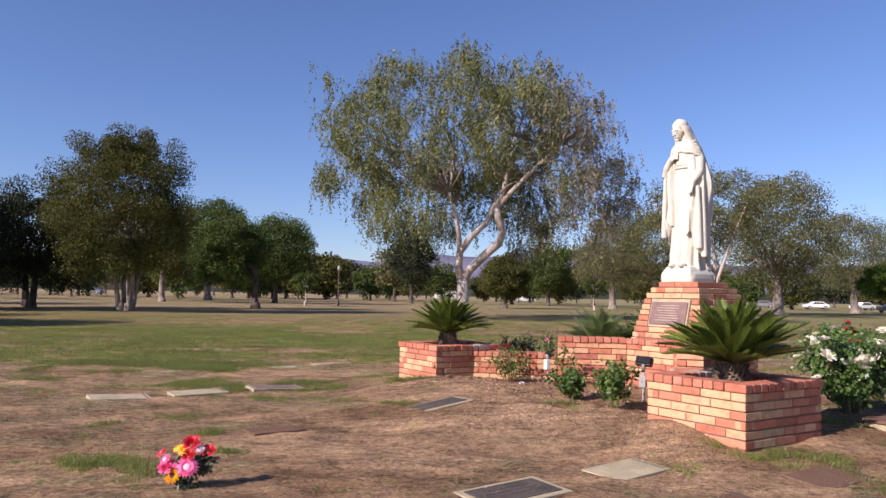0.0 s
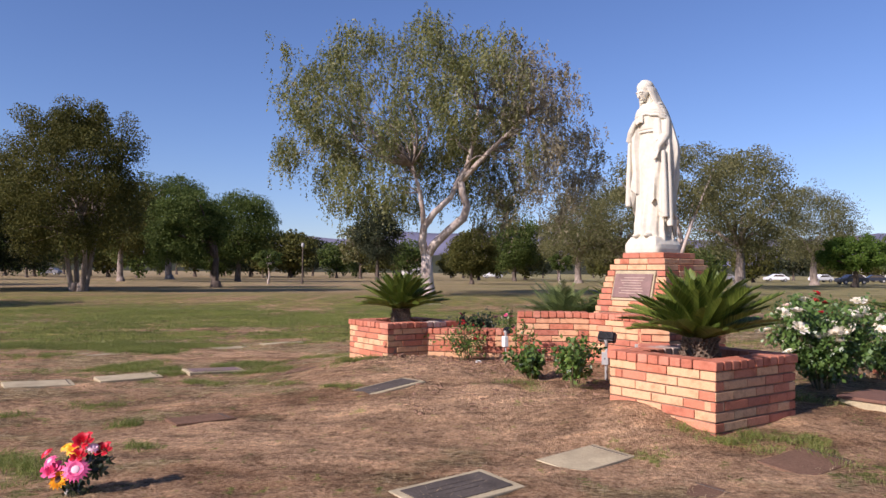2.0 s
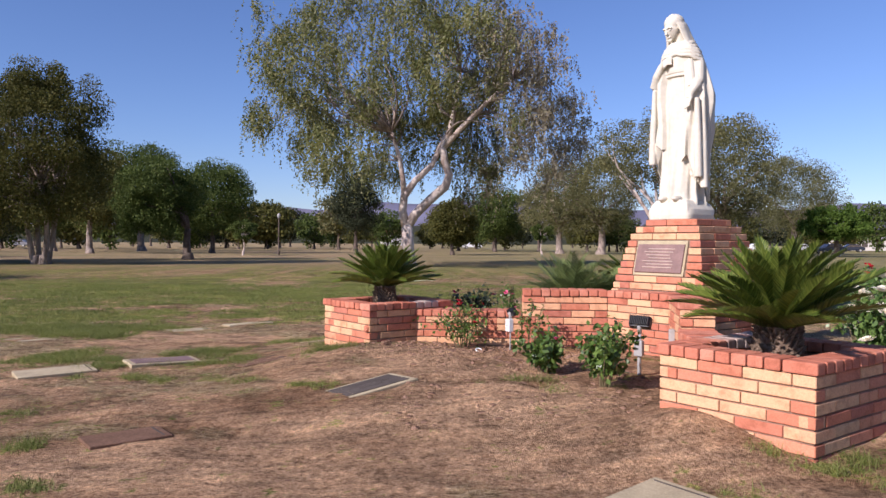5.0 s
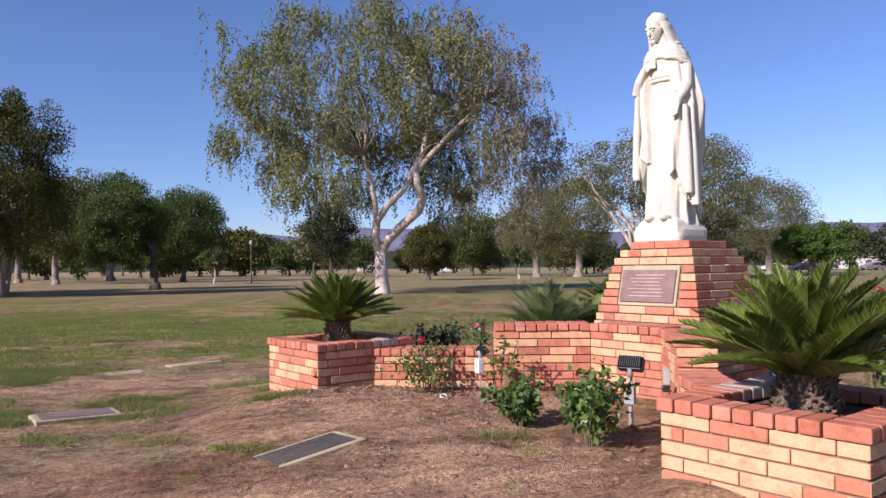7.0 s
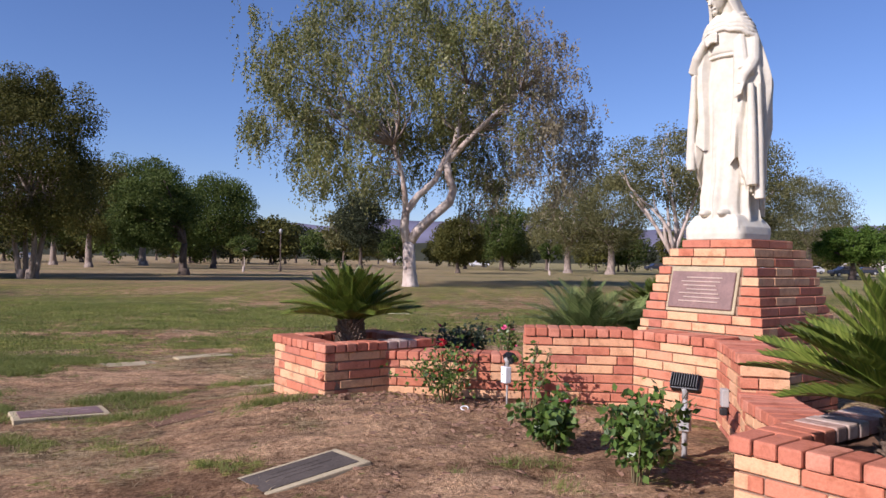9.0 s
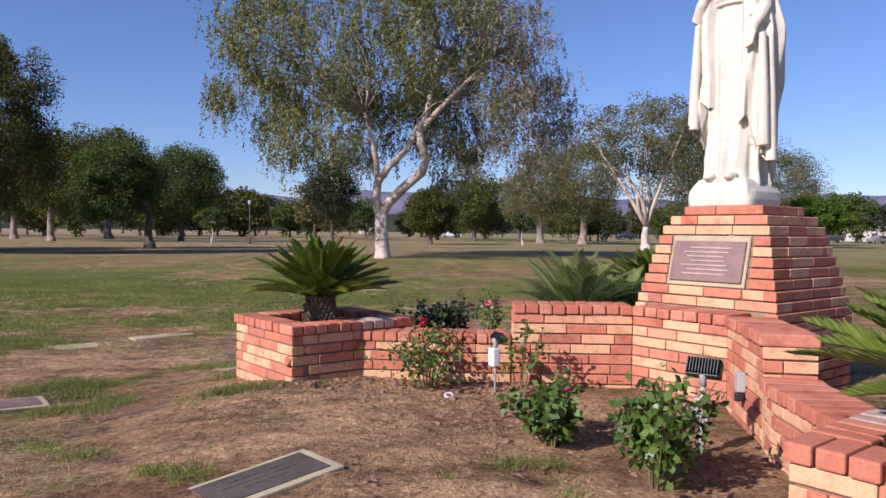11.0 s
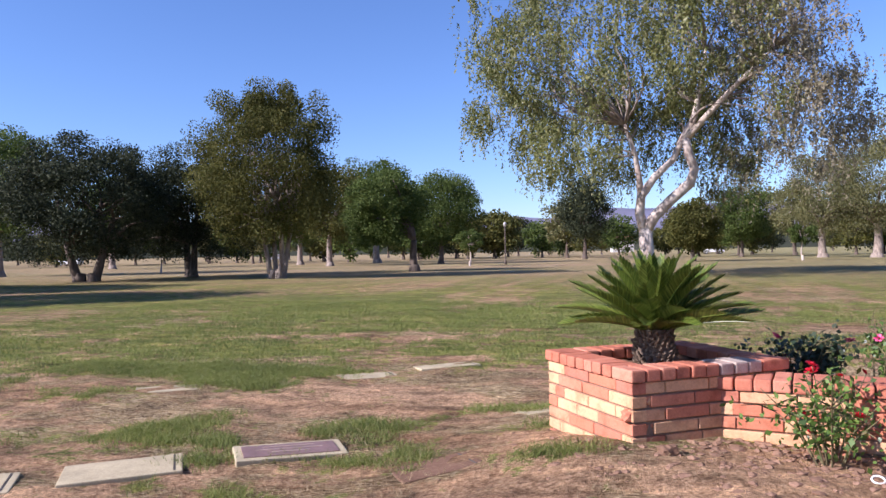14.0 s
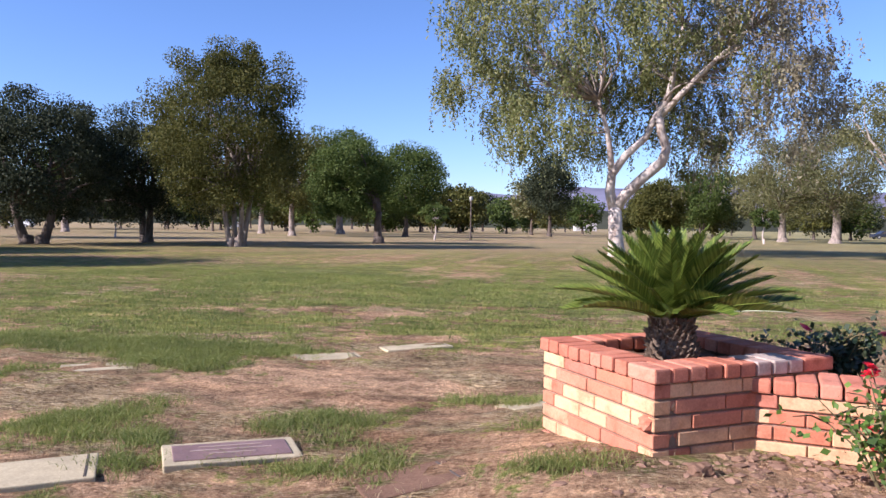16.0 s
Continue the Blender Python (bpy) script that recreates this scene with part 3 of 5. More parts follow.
# ---- trees ----
def leaf_cloud(centres, radii, count, size, r, droop=0.0, slim=0.45, long=1.0):
    """Leaves as small folded blades scattered in clumps; numpy arrays of vertices and faces."""
    n = len(centres)
    k = r.integers(0, n, count)
    c, rad = centres[k], radii[k]
    d = r.normal(size=(count, 3))
    d /= np.linalg.norm(d, axis=1)[:, None]
    q = r.uniform(0.15, 1.0, count) ** 0.5
    pos = c + d * q[:, None] * rad
    ax = r.normal(size=(count, 3))
    ax[:, 2] -= droop
    ax /= np.linalg.norm(ax, axis=1)[:, None]
    sd = np.cross(ax, r.normal(size=(count, 3)))
    sd /= np.linalg.norm(sd, axis=1)[:, None]
    s = size * r.uniform(0.6, 1.3, count)[:, None]
    tip = pos + ax * s * long
    v = np.stack([pos, pos + ax * s * long * 0.5 + sd * s * slim, tip, pos + ax * s * long * 0.5 - sd * s * slim], axis=1).reshape(-1, 3)
    f = np.arange(count * 4).reshape(-1, 4)
    return v, f


def np_mesh(name, v, f, material):
    me = bpy.data.meshes.new(name)
    me.from_pydata(v.tolist(), [], f.tolist())
    me.materials.append(material)
    return me


def limb(r, a, b, r0, r1, wobble=0.12, n=6):
    a, b = Vector(a), Vector(b)
    l = (b - a).length
    pts, rad = [], []
    side = Vector((r.uniform(-1, 1), r.uniform(-1, 1), r.uniform(-0.3, 0.6))) * l * wobble
    for i in range(n + 1):
        t = i / n
        pts.append(a.lerp(b, t) + side * math.sin(math.pi * t))
        rad.append(r0 + (r1 - r0) * t)
    return tube_data(pts, rad, 7)


def make_tree(name, label, height, width, clear, leaves, bark, trunk_r, seed, count, size, stems=1, fine=1.0, lean=0.0, clumps=70,
              shape=0.9, droop=0.0, rough=0.22, off=0.0, slim=0.45, group="park trees", tall=0.3, spires=0):
    """A tree with its base at the origin: trunk and limbs in one mesh, crown of many small leaves in clumps."""
    r, q = np.random.default_rng(seed), random.Random(seed)
    thing = tagged(new(name), label, "tree", group)
    rx, rz = width / 2, (height - clear) / 2
    mid = np.array([off + lean, 0, clear + rz])
    i_f = np.arange(clumps) + 0.5
    z_f, a_f = 1 - 2 * i_f / clumps, i_f * 2.39996
    s_f = np.sqrt(1 - z_f ** 2)
    d = np.stack([s_f * np.cos(a_f), s_f * np.sin(a_f), z_f], axis=1) + r.normal(size=(clumps, 3)) * 0.16
    d = d[r.permutation(clumps)]
    d /= np.linalg.norm(d, axis=1)[:, None]
    rad = r.uniform(0.35, 1.0, clumps) ** 0.45
    bulge = np.array([1 + rough * noise.noise((x * 2.4 + seed, y * 2.4, z * 2.4)) * 1.2 for x, y, z in d])
    power = 2.0 / shape
    d = d / (np.abs(d) ** power).sum(axis=1)[:, None] ** (1 / power)      # boxier below 1, pointed above
    pts = d * (rad * bulge)[:, None]
    cr = np.minimum(rx, rz) * r.uniform(0.2, 0.38, clumps) * fine
    centres = mid + pts * np.array([rx, rx, rz]) * 0.82
    radii = np.stack([cr * 1.15, cr * 1.15, cr * r.uniform(0.7, 1.0 + droop, clumps)], axis=1)
    if spires:      # upright shoots that break the top edge
        a, k = r.uniform(0, 2 * math.pi, spires), r.uniform(0.1, 0.85, spires)
        tips = mid + np.stack([np.cos(a) * k * rx * 0.9, np.sin(a) * k * rx * 0.9, rz * r.uniform(0.7, 0.95, spires)], axis=1)
        centres = np.concatenate([centres, tips])
        radii = np.concatenate([radii, np.tile([0.55, 0.55, 0.65], (spires, 1)) * r.uniform(0.7, 1.3, (spires, 1))])
    v, f = leaf_cloud(centres, radii, count, size, r, droop, slim)
    part("crown", np_mesh("crown", v, f, leaves), thing)
    chunks = []
    for s in range(stems):
        a = 2 * math.pi * s / stems + 0.4
        spread = 0.0 if stems == 1 else width * 0.1
        foot = (math.cos(a) * trunk_r * (0.9 if stems > 1 else 0), math.sin(a) * trunk_r * (0.9 if stems > 1 else 0), -0.15)
        fork = (lean * 0.5 + math.cos(a) * spread, math.sin(a) * spread, clear + (height - clear) * tall * 0.5)
        rr = trunk_r / (stems ** 0.6)
        chunks.append(limb(q, foot, fork, rr * 1.05, rr * 0.62, 0.05, 8))
        chunks.append(tube_data([(foot[0], foot[1], -0.15), (foot[0], foot[1], 0.12), (foot[0] * 0.8, foot[1] * 0.8, 0.5)], [rr * 1.7, rr * 1.3, rr * 1.0], 9))
        for j in q.sample(range(clumps), min(clumps, 9)):
            e = centres[j]
            m = Vector(fork).lerp(Vector(e), 0.45) + Vector((0, 0, 0.1 * rz))
            chunks.append(limb(q, fork, m, rr * 0.5, rr * 0.3, 0.1, 4))
            chunks.append(limb(q, m, e, rr * 0.3, rr * 0.06, 0.15, 4))
    tv, tf = joined(chunks)
    part("trunk", mesh_from("trunk", tv, tf, bark, True), thing)
    return thing


def stand(ob, x, y, turn=0.0, scale=1.0):
    ob.matrix_basis = Matrix.Translation((x, y, ground_z(x, y) - 0.02)) @ Matrix.Rotation(turn, 4, "Z") @ Matrix.Scale(scale, 4)
    return ob


def again(ob, x, y, turn, scale):
    c = copy_thing(ob, Matrix.Translation((x, y, ground_z(x, y) - 0.02)) @ Matrix.Rotation(turn, 4, "Z"))
    c.scale = (scale, scale, scale)
    return c


def main_tree():
    """The large pale-barked tree: forked trunk, spreading limbs and hanging strands of leaves."""
    r, q = np.random.default_rng(77), random.Random(77)
    thing = tagged(new("weeping_tree"), "large pale-barked tree with drooping grey-green foliage", "tree")
    mid, rad = np.array([0.75, 0.0, 9.1]), np.array([9.2, 7.4, 5.6])
    clumps = 300
    i_f = np.arange(clumps) + 0.5
    z_f, a_f = 1 - 2 * i_f / clumps, i_f * 2.39996
    s_f = np.sqrt(1 - z_f ** 2)
    d = np.stack([s_f * np.cos(a_f), s_f * np.sin(a_f), z_f], axis=1) + r.normal(size=(clumps, 3)) * 0.16
    d = d[r.permutation(clumps)]
    d /= np.linalg.norm(d, axis=1)[:, None]
    d = d / (np.abs(d) ** 3.0).sum(axis=1)[:, None] ** (1 / 3.0)
    k = r.uniform(0.2, 1.0, clumps) ** 0.4
    bul = np.array([1 + 0.16 * noise.noise((x * 2.1, y * 2.1, z * 2.1)) for x, y, z in d])
    cen = mid + d * (k * bul)[:, None] * rad * 0.9
    # the underside is hollow between the limbs; the rim hangs low
    rim = np.hypot((cen[:, 0] - mid[0]) / rad[0], (cen[:, 1] - mid[1]) / rad[1])
    cen[:, 2] = np.where((cen[:, 2] < 7.0) & (rim < 0.42), cen[:, 2] + 3.5, cen[:, 2])
    # fuller high on the west side, drawn in below
    cen[:, 0] -= 0.2 * (cen[:, 2] - 8.0) * np.clip(-cen[:, 0] / 6, 0, 1) + 0.2 * np.clip(cen[:, 2] - 10, 0, 9) * np.clip((cen[:, 0] - 1) / 5, 0, 1)
    # the sunny side is open before the fork and the white limbs
    open_side = (cen[:, 1] < 1.0) & (cen[:, 0] > -1.8) & (cen[:, 0] < 4.6) & (cen[:, 2] < 9.0)
    cen[:, 1] = np.where(open_side, np.abs(cen[:, 1]) + 1.5, cen[:, 1])
    cen[:, 2] = np.where(open_side & (cen[:, 2] < 6.5), cen[:, 2] + 3.0, cen[:, 2])
    cen[:, 2] -= 0.5 * np.clip(rim - 0.6, 0, 1) + 0.13 * np.clip(cen[:, 0] - 2.5, 0, 9)
    cen[:, 2] += 0.1 * np.clip(-cen[:, 0] - 1.5, 0, 5) * (cen[:, 2] > 9)
    trunk = [([(0.05, 0, -0.2), (0.05, 0, 0.15), (0.0, 0, 0.9), (-0.06, 0, 2.2)], [0.62, 0.46, 0.38, 0.34]),
             ([(-0.06, 0, 2.1), (0.35, 0, 2.75), (1.1, 0, 3.5), (1.9, 0, 4.2), (2.1, 0, 4.8), (1.85, 0.05, 5.5), (1.75, 0, 6.2)], [0.3, 0.28, 0.27, 0.27, 0.25, 0.24, 0.22]),
             ([(-0.08, 0, 2.0), (-0.3, 0, 2.9), (-0.22, 0.05, 3.7), (0.35, 0.1, 4.5), (1.2, 0.1, 5.3), (1.6, 0.1, 6.2), (1.95, 0.1, 6.9)], [0.29, 0.26, 0.24, 0.2, 0.17, 0.16, 0.13]),
             ([(-0.22, 0.05, 3.6), (-0.3, 0.1, 4.6), (-0.45, 0.1, 5.6), (-0.9, 0, 7.0)], [0.19, 0.16, 0.13, 0.09]),
             ([(1.75, 0, 6.1), (2.15, 0.2, 7.2), (2.4, 0.3, 8.4), (2.7, 0.4, 10.2)], [0.2, 0.17, 0.14, 0.07]),
             ([(1.75, 0, 6.15), (2.8, -0.3, 7.3), (3.9, -0.5, 8.4), (5.2, -0.8, 9.6)], [0.18, 0.15, 0.12, 0.06])]
    chunks = [tube_data(p, [k * 0.85 for k in w], 10) for p, w in trunk]
    joints = [(4.6, -0.65, 9.0), (5.2, -0.8, 9.6), (3.3, -0.4, 7.85), (2.25, 0.25, 7.8), (2.55, 0.35, 9.3), (-0.65, 0.05, 6.3), (1.7, 0.1, 6.4), (2.4, 0.3, 8.4), (3.9, -0.5, 8.4), (-0.9, 0, 7.0), (1.95, 0.1, 6.9), (2.7, 0.4, 10.2), (-0.45, 0.1, 5.6)]
    twigs = []
    for c in cen[::3]:
        j = min(joints, key=lambda p: (Vector(p) - Vector(c)).length + (4 if p[2] > c[2] + 1.5 else 0))
        m = Vector(j).lerp(Vector(c), 0.5) + Vector((q.uniform(-0.5, 0.5), q.uniform(-0.5, 0.5), q.uniform(0.3, 1.3)))
        twigs.append(limb(q, j, m, 0.05, 0.024, 0.28, 6))
        twigs.append(limb(q, m, c, 0.024, 0.008, 0.22, 5))
    v, f = joined(chunks)
    part("trunk", mesh_from("trunk", v, f, BARK_PALE, True), thing, "pale smooth bark")
    v, f = joined(twigs)
    part("branchwork", mesh_from("branchwork", v, f, BARK_GREY, True), thing, "thin grey branches")
    # hanging strands of narrow leaves
    for name, pick, leaf, share in (("crown", cen[:, 0] < 5.0, LEAF_MAIN, 0.74), ("dry_crown", cen[:, 0] >= 3.2, LEAF_DRY, 0.22)):
        cc = cen[pick]
        strands = int(10500 * share)
        c = cc[r.integers(0, len(cc), strands)]
        top = c + r.normal(size=(strands, 3)) * np.array([0.4, 0.4, 0.32])
        length = r.uniform(0.25, 1.0, strands) * r.choice([1.0, 1.0, 1.9], strands)
        sway = r.normal(size=(strands, 3)) * 0.16
        per = 13
        t = (np.arange(per) + 0.5) / per
        pos = top[:, None, :] + t[None, :, None] * (np.array([0, 0, -1.0]) + sway)[:, None, :] * length[:, None, None] + r.normal(size=(strands, per, 3)) * 0.032
        pos = pos.reshape(-1, 3)
        n = len(pos)
        ax = r.normal(size=(n, 3)) * 0.6 + np.array([0, 0, -0.75])
        ax /= np.linalg.norm(ax, axis=1)[:, None]
        sd = np.cross(ax, r.normal(size=(n, 3)))
        sd /= np.linalg.norm(sd, axis=1)[:, None]
        s = r.uniform(0.1, 0.19, n)[:, None]
        vv = np.stack([pos, pos + ax * s * 0.5 + sd * s * 0.24, pos + ax * s, pos + ax * s * 0.5 - sd * s * 0.24], axis=1).reshape(-1, 3)
        part(name, np_mesh(name, vv, np.arange(n * 4).reshape(-1, 4), leaf), thing, "hanging strands of narrow leaves")
    return thing


stand(main_tree(), -0.06, 40.2)
stand(make_tree("pepper_tree", "tall dense olive-green tree on several leaning trunks", 10.2, 8.2, 1.7, LEAF_OLIVE, BARK_GREY, 0.36, 11, 105000, 0.095, stems=4, clumps=200, shape=0.52, rough=0.25, fine=0.8, off=-0.6, spires=30), -19.7, 42.3, 0.3)
oak = stand(make_tree("oak_tree", "broad very dark green oak with a short trunk", 8.4, 10.2, 1.0, LEAF_DARK, BARK_DARK, 0.42, 12, 66000, 0.11, stems=2, clumps=130, rough=0.4, fine=0.8), -30.1, 39.8)
again(oak, -28.0, 46.5, 2.0, 0.98)
grey = stand(make_tree("elm_tree", "tall green tree with a straight grey trunk", 12.2, 9.5, 1.6, LEAF_GREEN, BARK_GREY, 0.4, 13, 34000, 0.16, clumps=120, rough=0.4, fine=0.85), -47.0, 50.0)
light = stand(make_tree("ash_tree", "light green round-topped park tree", 7.2, 6.2, 1.3, LEAF_GREEN, BARK_DARK, 0.32, 14, 40000, 0.12, off=-2.1, clumps=80, rough=0.35, fine=0.85), -15.5, 54.0)
stand(make_tree("round_tree", "dense round dark green tree", 10.6, 9.8, 1.7, LEAF_GREEN, BARK_DARK, 0.3, 15, 44000, 0.16, clumps=110, rough=0.1), -22.3, 85.0)
stand(make_tree("tall_tree", "tall dark tree with a bare lower trunk", 11.4, 9.0, 2.5, LEAF_OLIVE, BARK_GREY, 0.35, 16, 26000, 0.18, clumps=90, shape=0.75, rough=0.35), -33.3, 79.6)
again(grey, -35.5, 100.0, 1.0, 1.24)
again(grey, -43.0, 92.0, 2.2, 1.0)
again(grey, -60.0, 78.0, 0.7, 0.95)
pine = stand(make_tree("pine_tree", "dark bluish pine with an uneven crown", 13.0, 8.4, 1.6, LEAF_DARK, BARK_DARK, 0.3, 17, 30000, 0.18, clumps=80, shape=1.2, droop=0.3), -8.4, 110.0)
bushy = stand(make_tree("bushy_tree", "low round olive tree with a short trunk", 6.2, 6.0, 0.9, LEAF_OLIVE, BARK_DARK, 0.22, 18, 22000, 0.17, clumps=70, rough=0.12), 4.2, 80.0)
bright = stand(make_tree("maple_tree", "mid-green dense round park tree", 9.8, 8.2, 1.3, LEAF_GREEN, BARK_DARK, 0.25, 19, 24000, 0.2, clumps=70), 12.0, 110.0)
feather = stand(make_tree("feathery_tree", "grey-green feathery tree with a thick trunk", 12.8, 11.0, 2.0, LEAF_GREY, BARK_GREY, 0.5, 20, 40000, 0.14, clumps=100, droop=0.6, rough=0.35, fine=0.85), 22.6, 90.0)
again(feather, 18.6, 95.0, 1.7, 0.95)
stand(make_tree("white_trunked_tree", "thin-crowned tree with bare white limbs", 12.6, 13.5, 5.2, LEAF_GREY, BARK_PALE, 0.36, 21, 20000, 0.15, clumps=110, rough=0.5, fine=0.85, tall=-0.9), 20.5, 62.0)
again(feather, 31.5, 76.0, 0.6, 1.15)
again(feather, 49.0, 95.0, 2.6, 1.02)
lime = stand(make_tree("flat_topped_tree", "bright green flat-topped spreading tree", 5.6, 9.0, 1.6, LEAF_LIME, BARK_DARK, 0.35, 22, 22000, 0.19, clumps=60, rough=0.15), 45.6, 80.0)
sapling = stand(make_tree("sapling", "small thin sapling with a pale stake-like trunk", 3.4, 3.0, 1.4, LEAF_GREEN, BARK_PALE, 0.07, 23, 3500, 0.14, clumps=22), -15.4, 70.0)
again(sapling, -36.5, 55.0, 1.0, 0.9)
again(sapling, 13.4, 78.0, 2.0, 1.0)
# the far tree line
line = random.Random(9)
kinds = [make_tree("distant_tree", label, h, w, c, leaf, BARK_DARK, 0.3, 60 + i, 3600, 0.46, clumps=50, group="distant trees")
         for i, (label, h, w, c, leaf) in enumerate((("distant dark green park tree", 10.5, 9.5, 0.6, LEAF_DARK), ("distant mid-green leafy park tree", 9.5, 9.5, 0.5, LEAF_GREEN), ("distant round olive-green park tree", 8.5, 9.0, 0.3, LEAF_OLIVE),
                                                     ("distant feathery grey-green park tree", 11.0, 9.0, 1.8, LEAF_GREY), ("distant tall narrow olive-green tree", 11.0, 8.5, 0.8, LEAF_OLIVE)))]
for i in range(90):
    a = radians(-62 + 112 * ((i * 37) % 90 + line.uniform(0.1, 0.9)) / 90)
    d = line.uniform(118, 220)
    if i % 9 == 4:
        a, d = radians(line.uniform(-17, -5)), line.uniform(125, 175)
    k = kinds[i] if i < len(kinds) else line.choice(kinds)
    if i < len(kinds):
        stand(k, d * math.sin(a), d * math.cos(a), line.uniform(0, 6), line.uniform(0.7, 1.0))
    else:
        again(k, d * math.sin(a), d * math.cos(a), line.uniform(0, 6), line.uniform(0.62, 1.08))
# trees beside the path whose long shadows cross the lawn
again(grey, -28.0, 18.0, 0.5, 0.9)
again(light, -35.0, 27.0, 1.5, 1.45)
again(grey, -42.0, 24.0, 2.5, 0.9)


def mountains():
    def ridge(name, dist, base, high, seed, colour):
        verts, faces, n = [], [], 140
        for i in range(n + 1):
            a = radians(-75 + 150 * i / n)
            deg = -75 + 150 * i / n
            h = (22 * math.exp(-((deg + 9.5) / 6) ** 2) if dist < 1000 else 0) + base + high * (0.5 + 0.5 * noise.noise((i * 0.06, seed, 0))) + high * 0.25 * noise.noise((i * 0.23, seed, 4)) + high * 0.08 * noise.noise((i * 0.8, seed, 9))
            for q, (k, zz) in enumerate(((1.0, -5), (1.08, h * 0.35), (1.18, h * 0.72), (1.3, h), (1.6, h * 0.4))):
                w = 0 if q in (0, 3) else 0.05 * dist * noise.noise((i * 0.35, q * 3.0, seed))
                verts.append(((dist * k + w) * math.sin(a), (dist * k + w) * math.cos(a), zz))
            if i:
                for q in range(4):
                    p, s = (i - 1) * 5 + q, i * 5 + q
                    faces.append((p, s, s + 1, p + 1))
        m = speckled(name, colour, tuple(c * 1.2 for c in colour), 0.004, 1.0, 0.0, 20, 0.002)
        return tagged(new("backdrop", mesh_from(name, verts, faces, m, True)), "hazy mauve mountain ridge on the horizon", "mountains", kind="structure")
    # distance haze is put into the far ridge's mauve colour; near hills stay olive
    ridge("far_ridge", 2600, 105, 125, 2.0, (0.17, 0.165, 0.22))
    ridge("near_hills", 900, 10, 26, 7.0, (0.055, 0.058, 0.04))


mountains()


# ---- statue ----
def statue():
    """A robed, veiled figure on a rough base, as one stone mesh."""
    chunks = []

    def loft(rings, cap=True):
        n = len(rings[0])
        v = [p for ring in rings for p in ring]
        f = [(i * n + k, i * n + (k + 1) % n, (i + 1) * n + (k + 1) % n, (i + 1) * n + k) for i in range(len(rings) - 1) for k in range(n)]
        if cap:
            f += [tuple(range(n - 1, -1, -1)), tuple(range((len(rings) - 1) * n, len(rings) * n))]
        chunks.append((v, f))

    def lerp_table(table, z):
        for a, b in zip(table, table[1:]):
            if a[0] <= z <= b[0]:
                t = (z - a[0]) / (b[0] - a[0])
                t = t * t * (3 - 2 * t)
                return [p + (q - p) * t for p, q in zip(a[1:], b[1:])]
        return list(table[-1][1:])

    # rough rock base
    rings = []
    for z, w, d in ((0.0, 0.27, 0.25), (0.05, 0.275, 0.255), (0.11, 0.265, 0.25), (0.16, 0.24, 0.235), (0.21, 0.2, 0.2)):
        ring = []
        for k in range(40):
            a = 2 * math.pi * k / 40
            c, s = math.cos(a), math.sin(a)
            p = 0.26
            x, y = abs(c) ** p * math.copysign(1, c), abs(s) ** p * math.copysign(1, s)
            j = 1 + (0.05 + 0.3 * z) * noise.noise((c * 2, s * 2, z * 9)) * (z > 0.07)
            ring.append((x * w * j, y * d * j, z))
        rings.append(ring)
    loft(rings)
    # robe: z, middle x, middle y, half width, half depth, fold depth
    robe = [(0.16, 0.0, 0.0, 0.22, 0.205, 0.3), (0.3, 0.0, 0.0, 0.205, 0.19, 0.3), (0.6, 0.01, 0.0, 0.195, 0.17, 0.26), (1.0, 0.01, 0.0, 0.195, 0.16, 0.19),
            (1.35, 0.0, 0.0, 0.19, 0.15, 0.06), (1.57, 0.0, 0.0, 0.165, 0.13, 0.05), (1.62, 0.0, -0.01, 0.185, 0.15, 0.05), (1.78, 0.0, -0.01, 0.2, 0.155, 0.03), (1.88, 0.0, 0.0, 0.17, 0.12, 0.0), (1.95, 0.0, 0.0, 0.07, 0.07, 0.0)]
    rings = []
    for i in range(70):
        z = 0.16 + 1.79 * i / 69
        mx, my, w, d, fold = lerp_table(robe, z)
        ring = []
        for k in range(72):
            a = 2 * math.pi * k / 72
            sway = 0.6 * math.sin(z * 2.0)
            g = 0.6 - 1.1 * abs(math.sin(4.5 * a + 1.1 * sway + 0.5)) + 0.35 * math.sin(15 * a - z * 1.6) + 0.4 * noise.noise((math.cos(a) * 3, math.sin(a) * 3, z * 1.3))
            q = 1 + fold * g * (0.6 + 0.4 * math.sin(a * 2 + z))
            ring.append((mx + w * q * math.cos(a), my + d * q * math.sin(a), z))
        rings.append(ring)
    loft(rings)
    # mantle: hangs from the shoulders round the back and both sides, open before the chest
    outer, inner, n = [], [], 46
    for i in range(50):
        t = i / 49
        o, e = [], []
        for k in range(n + 1):
            a = radians(-62 + 304 * k / n)
            edge = abs(k / n - 0.5) * 2
            low = 0.60 + 0.10 * math.sin(5.0 * a) + 0.05 * math.sin(13 * a) + (0.14 if k > n * 0.8 else 0.0) - 0.28 * (1 - edge ** 2)
            z = 1.93 + (low - 1.93) * t
            bell = 0.46 + 0.54 * min(1, t * 2.6) ** 0.62
            w = (0.292 + 0.045 * math.sin(min(1.0, t * 1.25) * math.pi)) * bell
            d = (0.235 + 0.02 * t) * bell
            fold = (0.035 + 0.09 * t) * ((1 - 2 * abs(math.sin(7 * a + 0.75 * math.sin(z * 3)))) * 0.7 + noise.noise((math.cos(a) * 3.5, math.sin(a) * 3.5, z)) * 0.8)
            q = 1 + fold
            x, y = w * q * math.cos(a), 0.03 + d * q * math.sin(a)
            o.append((x, y, z))
            h = (0.86 if t > 0.1 else 0.8) - 0.28 * edge ** 6
            e.append((x * h, 0.03 + (y - 0.03) * h, z + (0.012 if i == 49 else 0)))
        outer.append(o)
